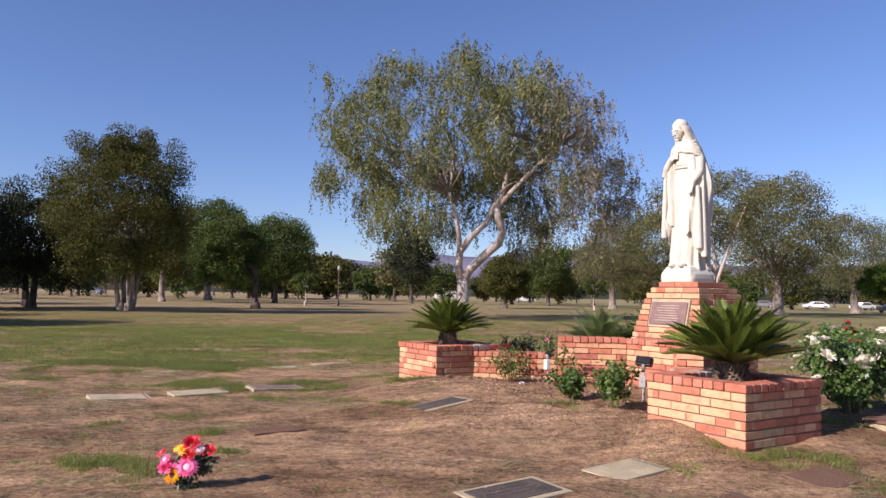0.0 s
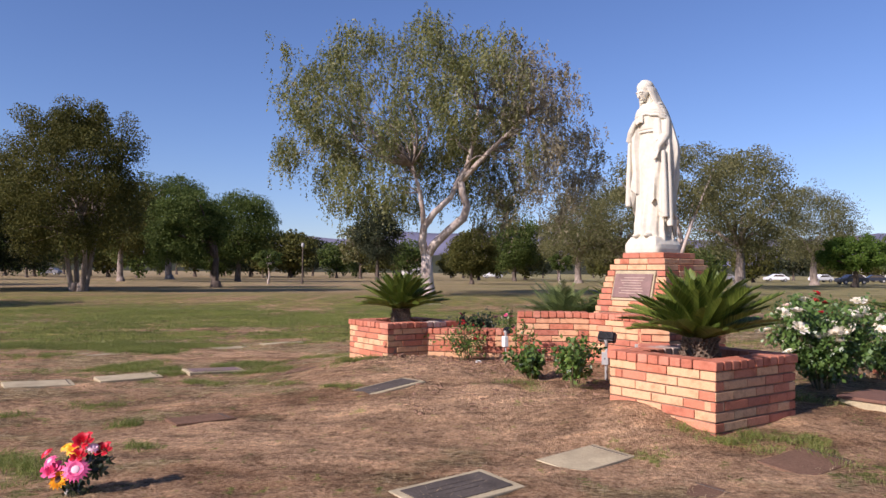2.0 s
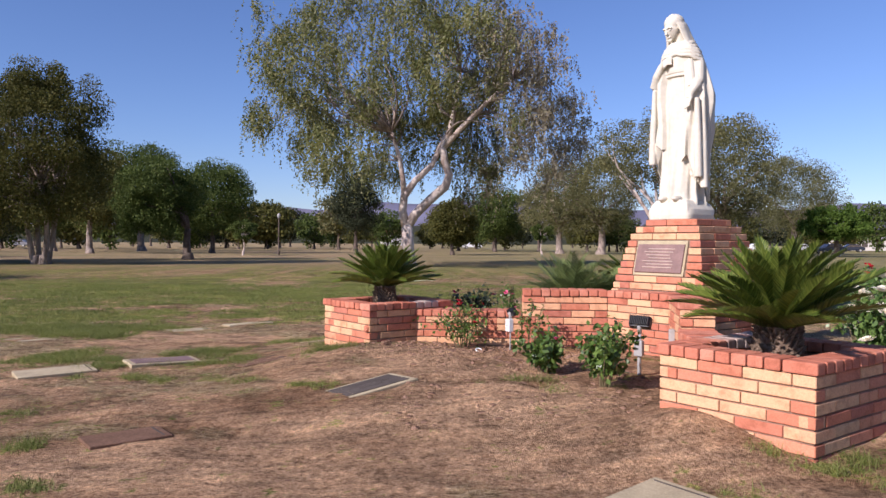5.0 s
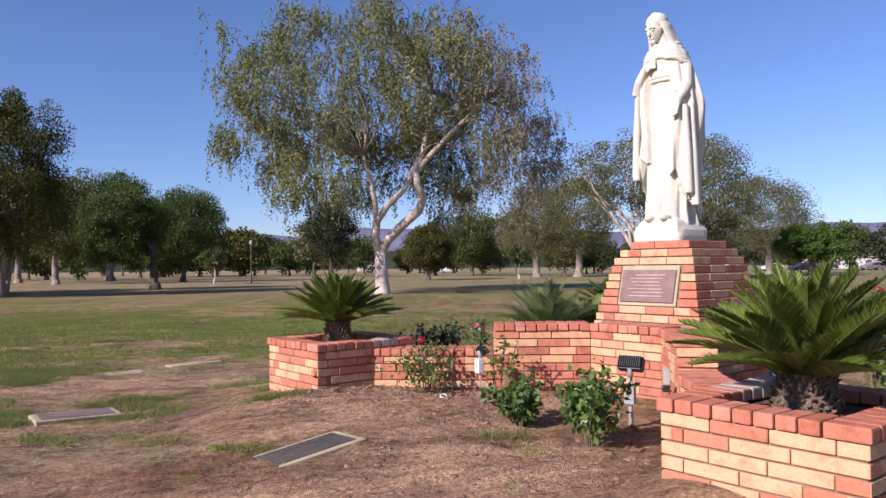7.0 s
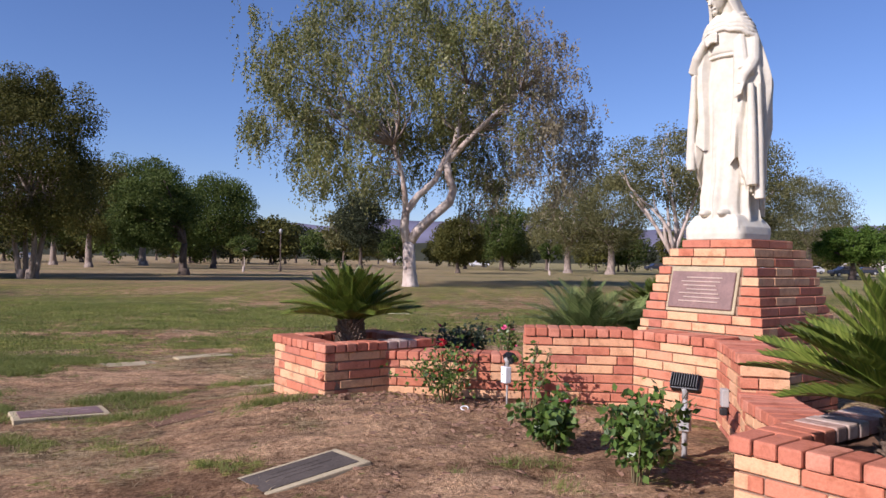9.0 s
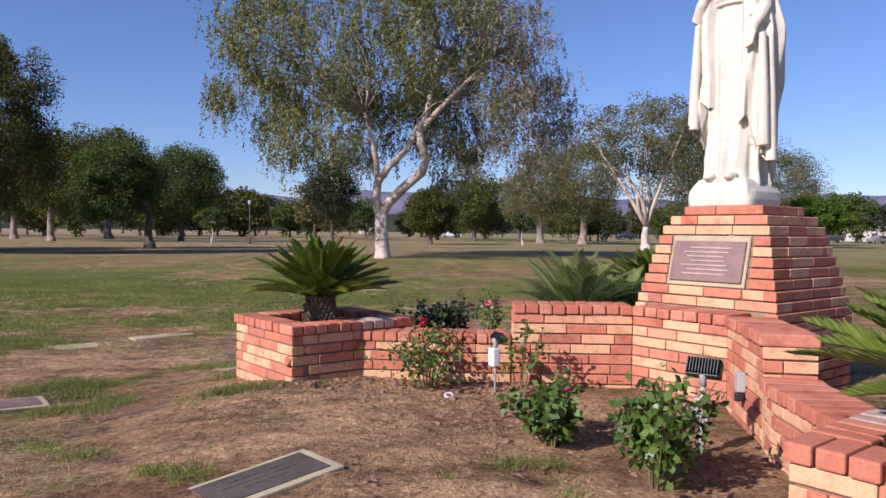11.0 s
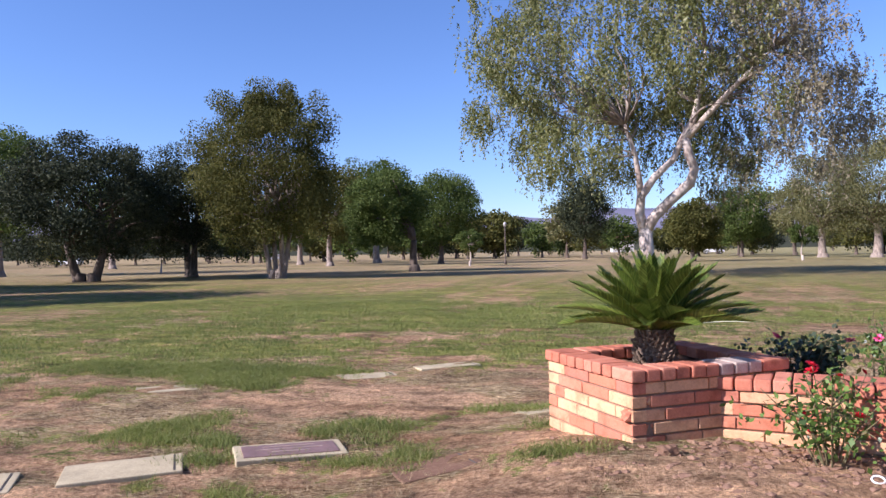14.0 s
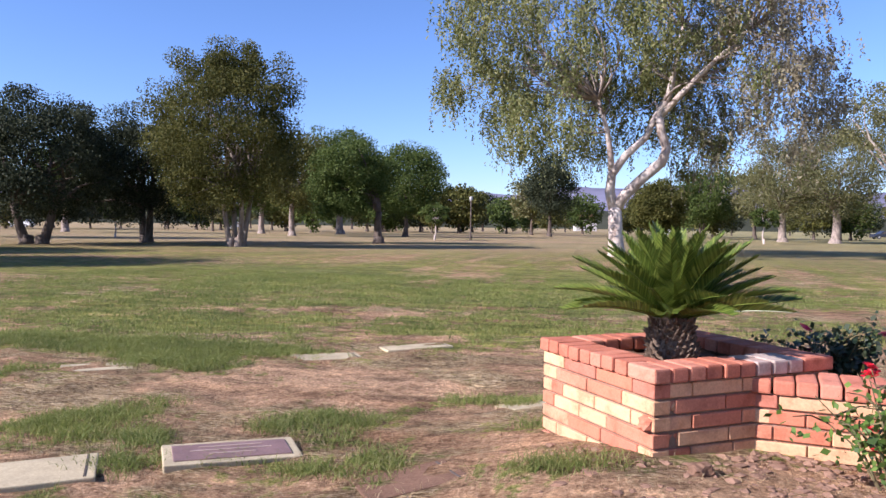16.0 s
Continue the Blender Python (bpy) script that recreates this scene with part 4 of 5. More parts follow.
        inner.append(e)
    loft([o + e[::-1] for o, e in zip(outer, inner)])
    # shoulder cowl, wound round the neck
    for z, w, d, r0, tip in ((1.71, 0.232, 0.165, 0.02, 0.06), (1.75, 0.225, 0.16, 0.022, 0.055), (1.79, 0.215, 0.15, 0.024, 0.05), (1.83, 0.2, 0.14, 0.026, 0.035), (1.88, 0.165, 0.12, 0.028, 0.02), (1.93, 0.12, 0.1, 0.03, 0.0)):
        pts = [(w * math.cos(2 * math.pi * k / 28), d * math.sin(2 * math.pi * k / 28) - 0.005, z + tip * math.sin(2 * math.pi * k / 28) * -1.5 + 0.008 * math.sin(k * 2.1)) for k in range(29)]
        chunks.append(tube_data(pts, [r0] * 29, 10))
    # neck and head, bent forward and to the figure's right
    chunks.append(tube_data([(0, 0.0, 1.88), (-0.01, -0.015, 1.98), (-0.025, -0.035, 2.08)], [0.075, 0.062, 0.06], 14))
    turn = Matrix.Translation((-0.055, -0.085, 2.1)) @ Matrix.Rotation(radians(-14), 4, "Z") @ Matrix.Rotation(radians(20), 4, "X")

    def ball(mid, size, m, nu=24, nv=16, bend=None):
        v, f = [], []
        for j in range(nv + 1):
            th = math.pi * j / nv
            for k in range(nu):
                ph = 2 * math.pi * k / nu
                p = Vector((math.sin(th) * math.cos(ph), math.sin(th) * math.sin(ph), math.cos(th)))
                if bend:
                    p = bend(p)
                p = m @ Vector((mid[0] + p.x * size[0], mid[1] + p.y * size[1], mid[2] + p.z * size[2]))
                v.append(tuple(p))
        for j in range(nv):
            for k in range(nu):
                a, b = j * nu + k, j * nu + (k + 1) % nu
                f.append((a, a + nu, b + nu, b))
        chunks.append((v, f))
    jaw = lambda p: Vector((p.x * (1 - 0.28 * max(0, -p.z)), p.y, p.z))
    ball((0, 0, 0), (0.082, 0.098, 0.125), turn, bend=jaw)
    chunks.append(tube_data([turn @ Vector((0, -0.092, 0.03)), turn @ Vector((0, -0.112, -0.015)), turn @ Vector((0, -0.116, -0.03))], [0.01, 0.016, 0.018], 8))
    ball((0, -0.09, -0.062), (0.026, 0.016, 0.012), turn, 12, 8)
    ball((0, -0.083, -0.098), (0.03, 0.02, 0.022), turn, 12, 8)
    for s in (-1, 1):
        ball((s * 0.034, -0.085, 0.012), (0.022, 0.012, 0.01), turn, 12, 8)
        chunks.append(tube_data([turn @ Vector((s * 0.012, -0.099, 0.035)), turn @ Vector((s * 0.04, -0.094, 0.042)), turn @ Vector((s * 0.065, -0.075, 0.03))], [0.008, 0.01, 0.006], 8))
    # veil: a hood that frames the face and falls to the shoulders
    o_r, i_r = [], []
    for i in range(26):
        t = i / 25
        o, e = [], []
        for k in range(37):
            ph = radians(-14 + 208 * k / 36)
            z = 0.175 - 0.46 * t
            wide = math.sin(min(1.0, 0.12 + t * 2.2) * math.pi / 2)
            w, d = 0.112 * wide + 0.1 * t ** 2.4, 0.14 * wide + 0.03 * t
            fold = 1 + 0.05 * math.sin(7 * ph + 3 * t) * t
            p = (w * fold * math.cos(ph), 0.018 + d * fold * math.sin(ph), z)
            o.append(tuple(turn @ Vector(p)))
            e.append(tuple(turn @ Vector((p[0] * 0.8, 0.018 + (p[1] - 0.018) * 0.8, p[2] - 0.025 * (1 - t)))))
        o_r.append(o)
        i_r.append(e)
    loft([o + e[::-1] for o, e in zip(o_r, i_r)])
    ball((0, 0.035, 0.07), (0.1, 0.115, 0.1), turn)
    # arms: one hand to the chest, the other open at the side
    chunks.append(tube_data([(-0.14, 0.02, 1.83), (-0.21, -0.01, 1.68), (-0.255, -0.07, 1.52), (-0.24, -0.14, 1.5)], [0.07, 0.068, 0.062, 0.06], 14))
    chunks.append(tube_data([(-0.26, -0.12, 1.49), (-0.2, -0.17, 1.6), (-0.14, -0.175, 1.7), (-0.11, -0.175, 1.74)], [0.058, 0.046, 0.034, 0.03], 14))
    for i in range(4):
        chunks.append(tube_data([(-0.11 + i * 0.006, -0.2, 1.73 - i * 0.018), (-0.05, -0.2, 1.765 - i * 0.019), (0.0, -0.185, 1.765 - i * 0.022)], [0.017, 0.014, 0.01], 8))
    chunks.append(tube_data([(0.14, 0.02, 1.83), (0.205, 0.0, 1.68), (0.235, -0.05, 1.5), (0.225, -0.13, 1.4)], [0.07, 0.068, 0.066, 0.07], 14))
    chunks.append(tube_data([(0.255, -0.12, 1.44), (0.235, -0.17, 1.36), (0.22, -0.19, 1.29)], [0.055, 0.04, 0.034], 12))
    for i in range(4):
        chunks.append(tube_data([(0.195 + i * 0.017, -0.195, 1.3), (0.19 + i * 0.018, -0.215, 1.24), (0.19 + i * 0.016, -0.215, 1.18 + 0.008 * i)], [0.016, 0.013, 0.009], 8))
    # girdle, and a hanging fold on either side
    pts = [(0.178 * math.cos(2 * math.pi * k / 30), 0.142 * math.sin(2 * math.pi * k / 30), 1.58) for k in range(31)]
    chunks.append(tube_data(pts, [0.014] * 31, 8))
    for x, y, z0, z1, r0 in ((-0.245, -0.15, 1.45, 0.62, 0.035), (-0.28, -0.1, 1.4, 0.66, 0.04), (0.275, -0.13, 1.3, 0.45, 0.04), (0.3, -0.06, 1.3, 0.34, 0.035)):
        chunks.append(tube_data([(x, y, z0), (x * 1.05, y, (z0 + z1) / 2), (x * 1.08, y, z1)], [r0 * 0.7, r0, r0 * 1.15], 10))
    # feet
    for s in (-1, 1):
        ball((s * 0.085, -0.19, 0.225), (0.045, 0.085, 0.035), Matrix.Identity(4), 14, 10)
    v, f = joined(chunks)
    ob = new("statue", mesh_from("statue", v, f, STONE, True))
    mod = ob.modifiers.new("sculpted", "REMESH")
    mod.mode, mod.voxel_size, mod.use_smooth_shade = "VOXEL", 0.006, True
    sm = ob.modifiers.new("softened", "SMOOTH")
    sm.factor, sm.iterations = 0.5, 1
    tagged(ob, "white stone statue of a veiled robed figure on the pedestal", "statue")
    return ob


figure = statue()
figure.matrix_basis = Matrix.Translation(STATUE_AT + Vector((0, 0, -0.004)) - AX_B * 0.06 - AX_U * 0.05) @ Matrix.Rotation(radians(TURN_U), 4, "Z") @ Matrix.Diagonal((1.0, 1.0, 0.985, 1))


# ---- plants ----
def frond_mesh(name, length, pairs, leaf_len, leaf_w, arch, material, seed, vee=0.5, forward=0.9):
    """One feather leaf along +x, curving down by arch (radians) over its length, with narrow leaflets on both sides."""
    r = random.Random(seed)
    verts, faces = [], []
    pts, ang, p = [], 0.0, Vector((0, 0, 0))
    n = 14
    for i in range(n + 1):
        pts.append(p.copy())
        p = p + Vector((math.cos(ang), 0, math.sin(ang))) * (length / n)
        ang -= arch / n
    tv, tf = tube_data(pts, [0.008 * (1 - 0.75 * i / n) for i in range(n + 1)], 4)
    verts += tv
    faces += tf
    for i in range(pairs):
        t = 0.1 + 0.9 * (i + 0.5) / pairs
        a = t * n
        k = min(n - 1, int(a))
        base = pts[k].lerp(pts[k + 1], a - k)
        way = (pts[k + 1] - pts[k]).normalized()
        up = Vector((0, 1, 0)).cross(way) * -1
        ll = leaf_len * (0.35 + 0.65 * math.sin(math.pi * min(1, t * 0.93 + 0.12)) ** 0.7)
        for s in (-1, 1):
            l = ll * r.uniform(0.88, 1.1)
            d = (way * (forward + 0.55 * t + r.uniform(-0.08, 0.08)) + Vector((0, s, 0)) + up * (vee + r.uniform(-0.1, 0.1))).normalized()
            mid, tip = base + d * l * 0.55, base + d * l + Vector((0, 0, -0.05 * l))
            wv = (way - d * way.dot(d)).normalized() * leaf_w
            o = len(verts)
            verts += [tuple(base - wv * 0.4), tuple(base + wv * 0.4), tuple(mid + wv * 0.5), tuple(tip), tuple(mid - wv * 0.5)]
            faces += [(o, o + 1, o + 2, o + 4), (o + 4, o + 2, o + 3)]
    return mesh_from(name, verts, faces, material)


def cycad(at, seed, scale=1.0, trunk_h=0.24, count=84, label="dark green cycad with stiff feathery leaves in a brick planter", lean=0.0):
    thing = tagged(new("cycad"), label, "plant", "cycads in the planters")
    thing.matrix_basis = Matrix.Translation(at) @ Matrix.Scale(scale, 4)
    r = random.Random(seed)
    # trunk armoured with old leaf bases
    chunks = [tube_data([(0, 0, -0.05), (0, 0, trunk_h * 0.4), (0, 0, trunk_h)], [0.13, 0.14, 0.1], 14)]
    for i in range(150):
        a, z = i * 2.4, trunk_h * (i / 150) - 0.02
        out = Vector((math.cos(a), math.sin(a), 0))
        p = out * (0.135 - 0.03 * i / 150) + Vector((0, 0, z))
        chunks.append(tube_data([p, p + out * 0.03 + Vector((0, 0, 0.02)), p + out * r.uniform(0.03, 0.06) + Vector((0, 0, r.uniform(0.01, 0.06)))], [0.014, 0.011, 0.004], 4))
    v, f = joined(chunks)
    part("trunk", mesh_from("trunk", v, f, CYCAD_TRUNK), thing, "shaggy brown trunk of old leaf bases")
    kinds = [FRONDS[i] for i in range(len(FRONDS))]
    for i in range(count):
        t = (i + 0.5) / count
        lift = 84 - 66 * t ** 0.9 + r.uniform(-6, 6)
        m = Matrix.Translation((0, 0, trunk_h - 0.04 * t)) @ Matrix.Rotation(i * 2.39996 + r.uniform(-0.2, 0.2), 4, "Z") @ Matrix.Rotation(radians(-lift), 4, "Y") @ Matrix.Rotation(r.uniform(-0.35, 0.35), 4, "X")
        part("frond", kinds[r.randrange(len(kinds))], thing, m=m @ Matrix.Scale(r.uniform(0.84, 1.06) * (0.78 + 0.24 * t), 4))
    return thing


FRONDS = [frond_mesh("frond", 0.74, 62, 0.165, 0.0105, a, CYCAD_LEAF, 30 + i, 0.5, 1.0) for i, a in enumerate((0.2, 0.3, 0.42, 0.55))]
cycad(plan(-8.66, 6.03, TOP_P - 0.1), 1, 0.86, 0.29)
cycad(plan(-4.0, 6.02, TOP_P - 0.12), 2, 1.0, 0.24)
cycad(Vector((C_MID.x, C_MID.y, TOP_P - 0.1)), 3, 1.0, 0.16)
cycad(Vector((D_MID.x, D_MID.y, TOP_P - 0.1)), 4, 0.9, 0.14)


def feather_palm(x, y, seed, scale, label):
    thing = tagged(new("feather_palm"), label, "plant")
    thing.matrix_basis = Matrix.Translation((x, y, ground_z(x, y))) @ Matrix.Scale(scale, 4)
    r = random.Random(seed)
    v, f = tube_data([(0, 0, -0.05), (0, 0, 0.15), (0, 0, 0.28)], [0.09, 0.1, 0.07], 10)
    part("trunk", mesh_from("trunk", v, f, CYCAD_TRUNK), thing)
    meshes = [frond_mesh("palm_frond", 0.95, 46, 0.22, 0.009, a, PALM_LEAF, 50 + i, 0.25, 0.8) for i, a in enumerate((0.7, 1.0, 1.35))]
    for i in range(58):
        t = (i + 0.5) / 58
        m = Matrix.Translation((0, 0, 0.26)) @ Matrix.Rotation(i * 2.39996, 4, "Z") @ Matrix.Rotation(radians(-(92 - 36 * t + r.uniform(-8, 8))), 4, "Y")
        part("frond", meshes[i % 3], thing, m=m @ Matrix.Scale(r.uniform(0.8, 1.1), 4))
    return thing


feather_palm(2.2, 11.0, 5, 0.84, "feathery grey-green palm behind the tall brick wall")
feather_palm(2.75, 11.2, 6, 0.7, "soft arching palm growing behind the brick wall")


def petal_mat(name, a, b):
    return leaf_material(name, a, b, tuple(min(1, c * 1.15) for c in b), 0.5, 0.3, 0.2)


PINK, DEEP_RED, CREAM = petal_mat("pink_petals", (0.75, 0.06, 0.22), (0.85, 0.16, 0.36)), petal_mat("red_petals", (0.4, 0.008, 0.018), (0.6, 0.02, 0.04)), petal_mat("cream_petals", (0.8, 0.74, 0.6), (0.86, 0.83, 0.76))
BLUSH, DARK_PETAL = petal_mat("blush_petals", (0.8, 0.5, 0.42), (0.85, 0.68, 0.58)), petal_mat("dark_petals", (0.08, 0.01, 0.03), (0.13, 0.02, 0.04))
YELLOW, BROWN_DISC, PALE_PINK = petal_mat("golden_petals", (0.85, 0.38, 0.02), (0.9, 0.5, 0.03)), SOIL, petal_mat("pale_pink_petals", (0.85, 0.35, 0.5), (0.9, 0.6, 0.7))


def rose_mesh(name, material, seed, layers=4):
    """A rose bloom of cupped overlapping petals, about 6 cm across."""
    r = random.Random(seed)
    verts, faces = [], []
    for l in range(layers):
        n = 3 + l
        rad, h, open_ = 0.008 + 0.007 * l, 0.03 - 0.003 * l, 0.15 + 0.3 * l
        for k in range(n):
            a0 = 2 * math.pi * k / n + l * 0.7 + r.uniform(-0.2, 0.2)
            o = len(verts)
            for j in range(4):
                z = h * j / 3
                rr = rad * 0.5 + (rad * 0.6 + 0.012 * open_) * (j / 3) ** 0.7 + (0.006 * open_ if j == 3 else 0)
                wide = (1.2, 1.7, 1.6, 1.0)[j] * math.pi / n
                for i in range(4):
                    a = a0 + wide * (i / 3 - 0.5)
                    verts.append((rr * math.cos(a), rr * math.sin(a), z - (0.006 * open_ if j == 3 else 0)))
            faces += [(o + j * 4 + i, o + j * 4 + i + 1, o + j * 4 + i + 5, o + j * 4 + i + 4) for j in range(3) for i in range(3)]
    return mesh_from(name, verts, faces, material, True)


BLOOMS = {m.name: rose_mesh("bloom", m, i) for i, m in enumerate((PINK, DEEP_RED, CREAM, BLUSH, DARK_PETAL))}


CANE = bark_material("rose_cane", (0.1, 0.075, 0.04), (0.2, 0.17, 0.08), 20)


def rose_bush(x, y, wide, high, label, leaf, leaves, blooms, seed, bloom_scale=1.0, stems=9, leaf_size=0.04, low=0.25):
    """A rose bush: thorny canes, a cloud of leaves and single blooms."""
    r, q = np.random.default_rng(seed), random.Random(seed)
    thing = tagged(new("rose_bush"), label, "rose bush", "rose bushes")
    thing.matrix_basis = Matrix.Translation((x, y, ground_z(x, y)))
    ends = []
    for i in range(stems):
        chunks = []
        a, k = q.uniform(0, 6.28), q.uniform(0.25, 1.0)
        e = Vector((math.cos(a) * wide / 2 * k, math.sin(a) * wide / 2 * k, high * q.uniform(0.6, 1.0)))
        m = Vector((e.x * 0.5, e.y * 0.5, e.z * 0.55))
        chunks.append(tube_data([(e.x * 0.16, e.y * 0.16, -0.04), m, e], [0.0065, 0.0045, 0.002], 5))
        ends.append(e)
        for _ in range(2):
            f = m.lerp(e, q.uniform(0.1, 0.7))
            g = f + Vector((q.uniform(-1, 1) * wide * 0.25, q.uniform(-1, 1) * wide * 0.25, q.uniform(0.0, 0.25) * high))
            chunks.append(tube_data([f, (f + g) / 2 + Vector((0, 0, 0.02)), g], [0.005, 0.004, 0.002], 4))
            ends.append(g)
        v, f = joined(chunks)
        part("cane", mesh_from("cane", v, f, CANE), thing)
    cen = np.array([tuple(e * q.uniform(0.75, 1.0)) for e in ends] + [tuple(e * q.uniform(0.4, 0.7)) for e in ends])
    cen[:, 2] = np.maximum(cen[:, 2], high * low)
    rad = np.full((len(cen), 3), wide * 0.15) * r.uniform(0.6, 1.2, (len(cen), 1))
    lv, lf = leaf_cloud(cen, rad, leaves, leaf_size, r, 0.35, 0.34)
    part("foliage", np_mesh("foliage", lv, lf, leaf), thing)
    for mname, count in blooms:
        for _ in range(count):
            e = ends[q.randrange(len(ends))]
            p = Vector((e.x * q.uniform(0.9, 1.15), e.y * q.uniform(0.9, 1.15), max(high * 0.3, e.z * q.uniform(0.75, 1.06))))
            s = bloom_scale * q.uniform(0.75, 1.25)
            part("bloom", BLOOMS[mname], thing, m=Matrix.Translation(p) @ Matrix.Rotation(q.uniform(0, 6), 4, "Z") @ Matrix.Rotation(q.uniform(-0.9, 0.9), 4, "X") @ Matrix.Scale(s, 4))
    return thing


rose_bush(0.82, 9.76, 0.8, 0.47, "straggly rose bush with small red blooms before the low wall", LEAF_ROSE, 620, [(DEEP_RED.name, 7)], 1, 0.7, 14)
rose_bush(1.46, 9.62, 0.4, 0.6, "thin leggy rose cane beside the floodlight", LEAF_ROSE, 200, [(PINK.name, 1)], 2, 0.8, 5)
rose_bush(1.44, 8.4, 0.5, 0.33, "young green rose bush with a pink bloom", LEAF_ROSE, 760, [(PINK.name, 1)], 3, 1.0, 6, 0.06, 0.2)
rose_bush(1.74, 7.66, 0.64, 0.5, "leafy green rose bush in the earth bed", LEAF_ROSE, 1150, [(BLUSH.name, 1)], 4, 0.75, 8, 0.05, 0.25)
rose_bush(1.0, 11.4, 0.72, 0.52, "dark-leaved rose bush with pink blooms behind the low wall", LEAF_ROSE_DARK, 1500, [(PINK.name, 2), (DARK_PETAL.name, 4)], 5, 0.8, 14, 0.045)
rose_bush(1.45, 11.3, 0.4, 0.75, "tall rose cane with pink blooms behind the wall", LEAF_ROSE, 260, [(PINK.name, 3)], 6, 0.65, 5)
rose_bush(0.2, 11.2, 0.3, 0.5, "single thin rose cane with a dark bloom", LEAF_ROSE_DARK, 60, [(DARK_PETAL.name, 2)], 7, 1.1, 3)
rose_bush(4.25, 7.85, 1.05, 0.85, "full rose bush covered in white and cream blooms", LEAF_ROSE_MID, 9000, [(CREAM.name, 64), (BLUSH.name, 8)], 8, 1.45, 26, 0.05, 0.12)
rose_bush(5.45, 8.75, 0.85, 0.8, "white-flowered rose bush beside a brick planter", LEAF_ROSE_MID, 6500, [(CREAM.name, 46), (BLUSH.name, 6)], 9, 1.45, 20, 0.05, 0.12)
rose_bush(5.15, 9.9, 0.9, 0.9, "rose bush with red blooms behind the white roses", LEAF_ROSE_MID, 4500, [(DEEP_RED.name, 14)], 10, 1.1, 16, 0.05, 0.15)


def bouquet(x, y):
    """Cut flowers in a sunk vase: a sunflower, gerberas, roses and leaves."""
    thing = tagged(new("flower_bouquet"), "bright bouquet of pink, red and golden flowers in a ground vase", "flowers")
    thing.matrix_basis = Matrix.Translation((x, y, ground_z(x, y))) @ Matrix.Rotation(radians(-3), 4, "Z") @ Matrix.Scale(0.8, 4)
    v, f = tube_data([(0, 0, -0.06), (0, 0, 0.02), (0, 0, 0.05)], [0.05, 0.055, 0.06], 16)
    part("vase", mesh_from("vase", v, f, GREY_METAL, True), thing)

    def daisy(r_out, petals, material, disc, seed):
        q = random.Random(seed)
        vs, fs = [], []
        for l in range(2):
            for k in range(petals):
                a = 2 * math.pi * (k + 0.5 * l) / petals + q.uniform(-0.05, 0.05)
                c, s = Vector((math.cos(a), math.sin(a), 0)), Vector((-math.sin(a), math.cos(a), 0))
                w, rr = r_out * 2.4 / petals, r_out * (1 - 0.22 * l) * q.uniform(0.92, 1.05)
                o = len(vs)
                z = 0.004 + 0.006 * l
                vs += [tuple(c * 0.2 * r_out + Vector((0, 0, z))), tuple(c * rr * 0.65 + s * w + Vector((0, 0, z + 0.01))), tuple(c * rr + Vector((0, 0, z - 0.004))), tuple(c * rr * 0.65 - s * w + Vector((0, 0, z + 0.01)))]
                fs.append((o, o + 1, o + 2, o + 3))
        dv, df = tube_data([(0, 0, 0), (0, 0, 0.012), (0, 0, 0.018)], [r_out * 0.33, r_out * 0.32, r_out * 0.2], 14)
        return mesh_from("petals", vs, fs, material), mesh_from("disc", dv, df, disc, True)
    items = [((-0.03, -0.13, 0.13), 0.075, 14, YELLOW, SOIL, "sunflower"), ((0.09, -0.13, 0.2), 0.1, 20, PINK, PALE_PINK, "gerbera"), ((-0.12, -0.08, 0.24), 0.06, 16, PINK, PALE_PINK, "gerbera"),
             ((0.02, -0.03, 0.3), 0.06, 14, YELLOW, YELLOW, "golden_flower"), ((-0.18, -0.02, 0.28), 0.055, 12, DEEP_RED, PINK, "carnation"), ((0.14, 0.0, 0.32), 0.055, 12, PALE_PINK, PALE_PINK, "carnation"), ((-0.04, 0.0, 0.32), 0.06, 14, YELLOW, YELLOW, "golden_flower")]
    for i, (p, rad, n, m, dm, nm) in enumerate(items):
        a, b = daisy(rad, n, m, dm, i)
        up = (Vector(p) - Vector((0, 0.12, 0.0))).normalized()
        pose_m = Matrix.Translation(p) @ up.to_track_quat("Z", "Y").to_matrix().to_4x4()
        head = part(nm, a, thing, m=pose_m)
        part("disc", b, head)
    for i, (p, mn, s) in enumerate((((0.06, 0.02, 0.36), DEEP_RED.name, 1.6), ((0.2, 0.03, 0.3), DEEP_RED.name, 1.4), ((0.07, -0.06, 0.28), DEEP_RED.name, 1.3), ((-0.09, -0.1, 0.18), PINK.name, 1.6))):
        part("rose", BLOOMS[mn], thing, m=Matrix.Translation(p) @ Matrix.Rotation(0.6, 4, "X") @ Matrix.Scale(s, 4))
    r = np.random.default_rng(3)
    cen = np.array([[0.1, 0.05, 0.18], [-0.05, 0.05, 0.15], [0.15, 0.02, 0.2], [0.0, -0.06, 0.08], [0.08, -0.08, 0.07], [0.2, 0.0, 0.22]])
    v, f = leaf_cloud(cen, np.full((6, 3), 0.08), 300, 0.06, r, 0.0, 0.25)
    part("foliage", np_mesh("foliage", v, f, LEAF_ROSE_DARK), thing)
    chunks = [tube_data([(0, 0, 0), Vector(p) * 0.6, p], [0.004, 0.004, 0.003], 5) for p, *_ in items]
    v, f = joined(chunks)
    part("greenery", mesh_from("greenery", v, f, RACHIS), thing)


bouquet(-1.62, 4.86)


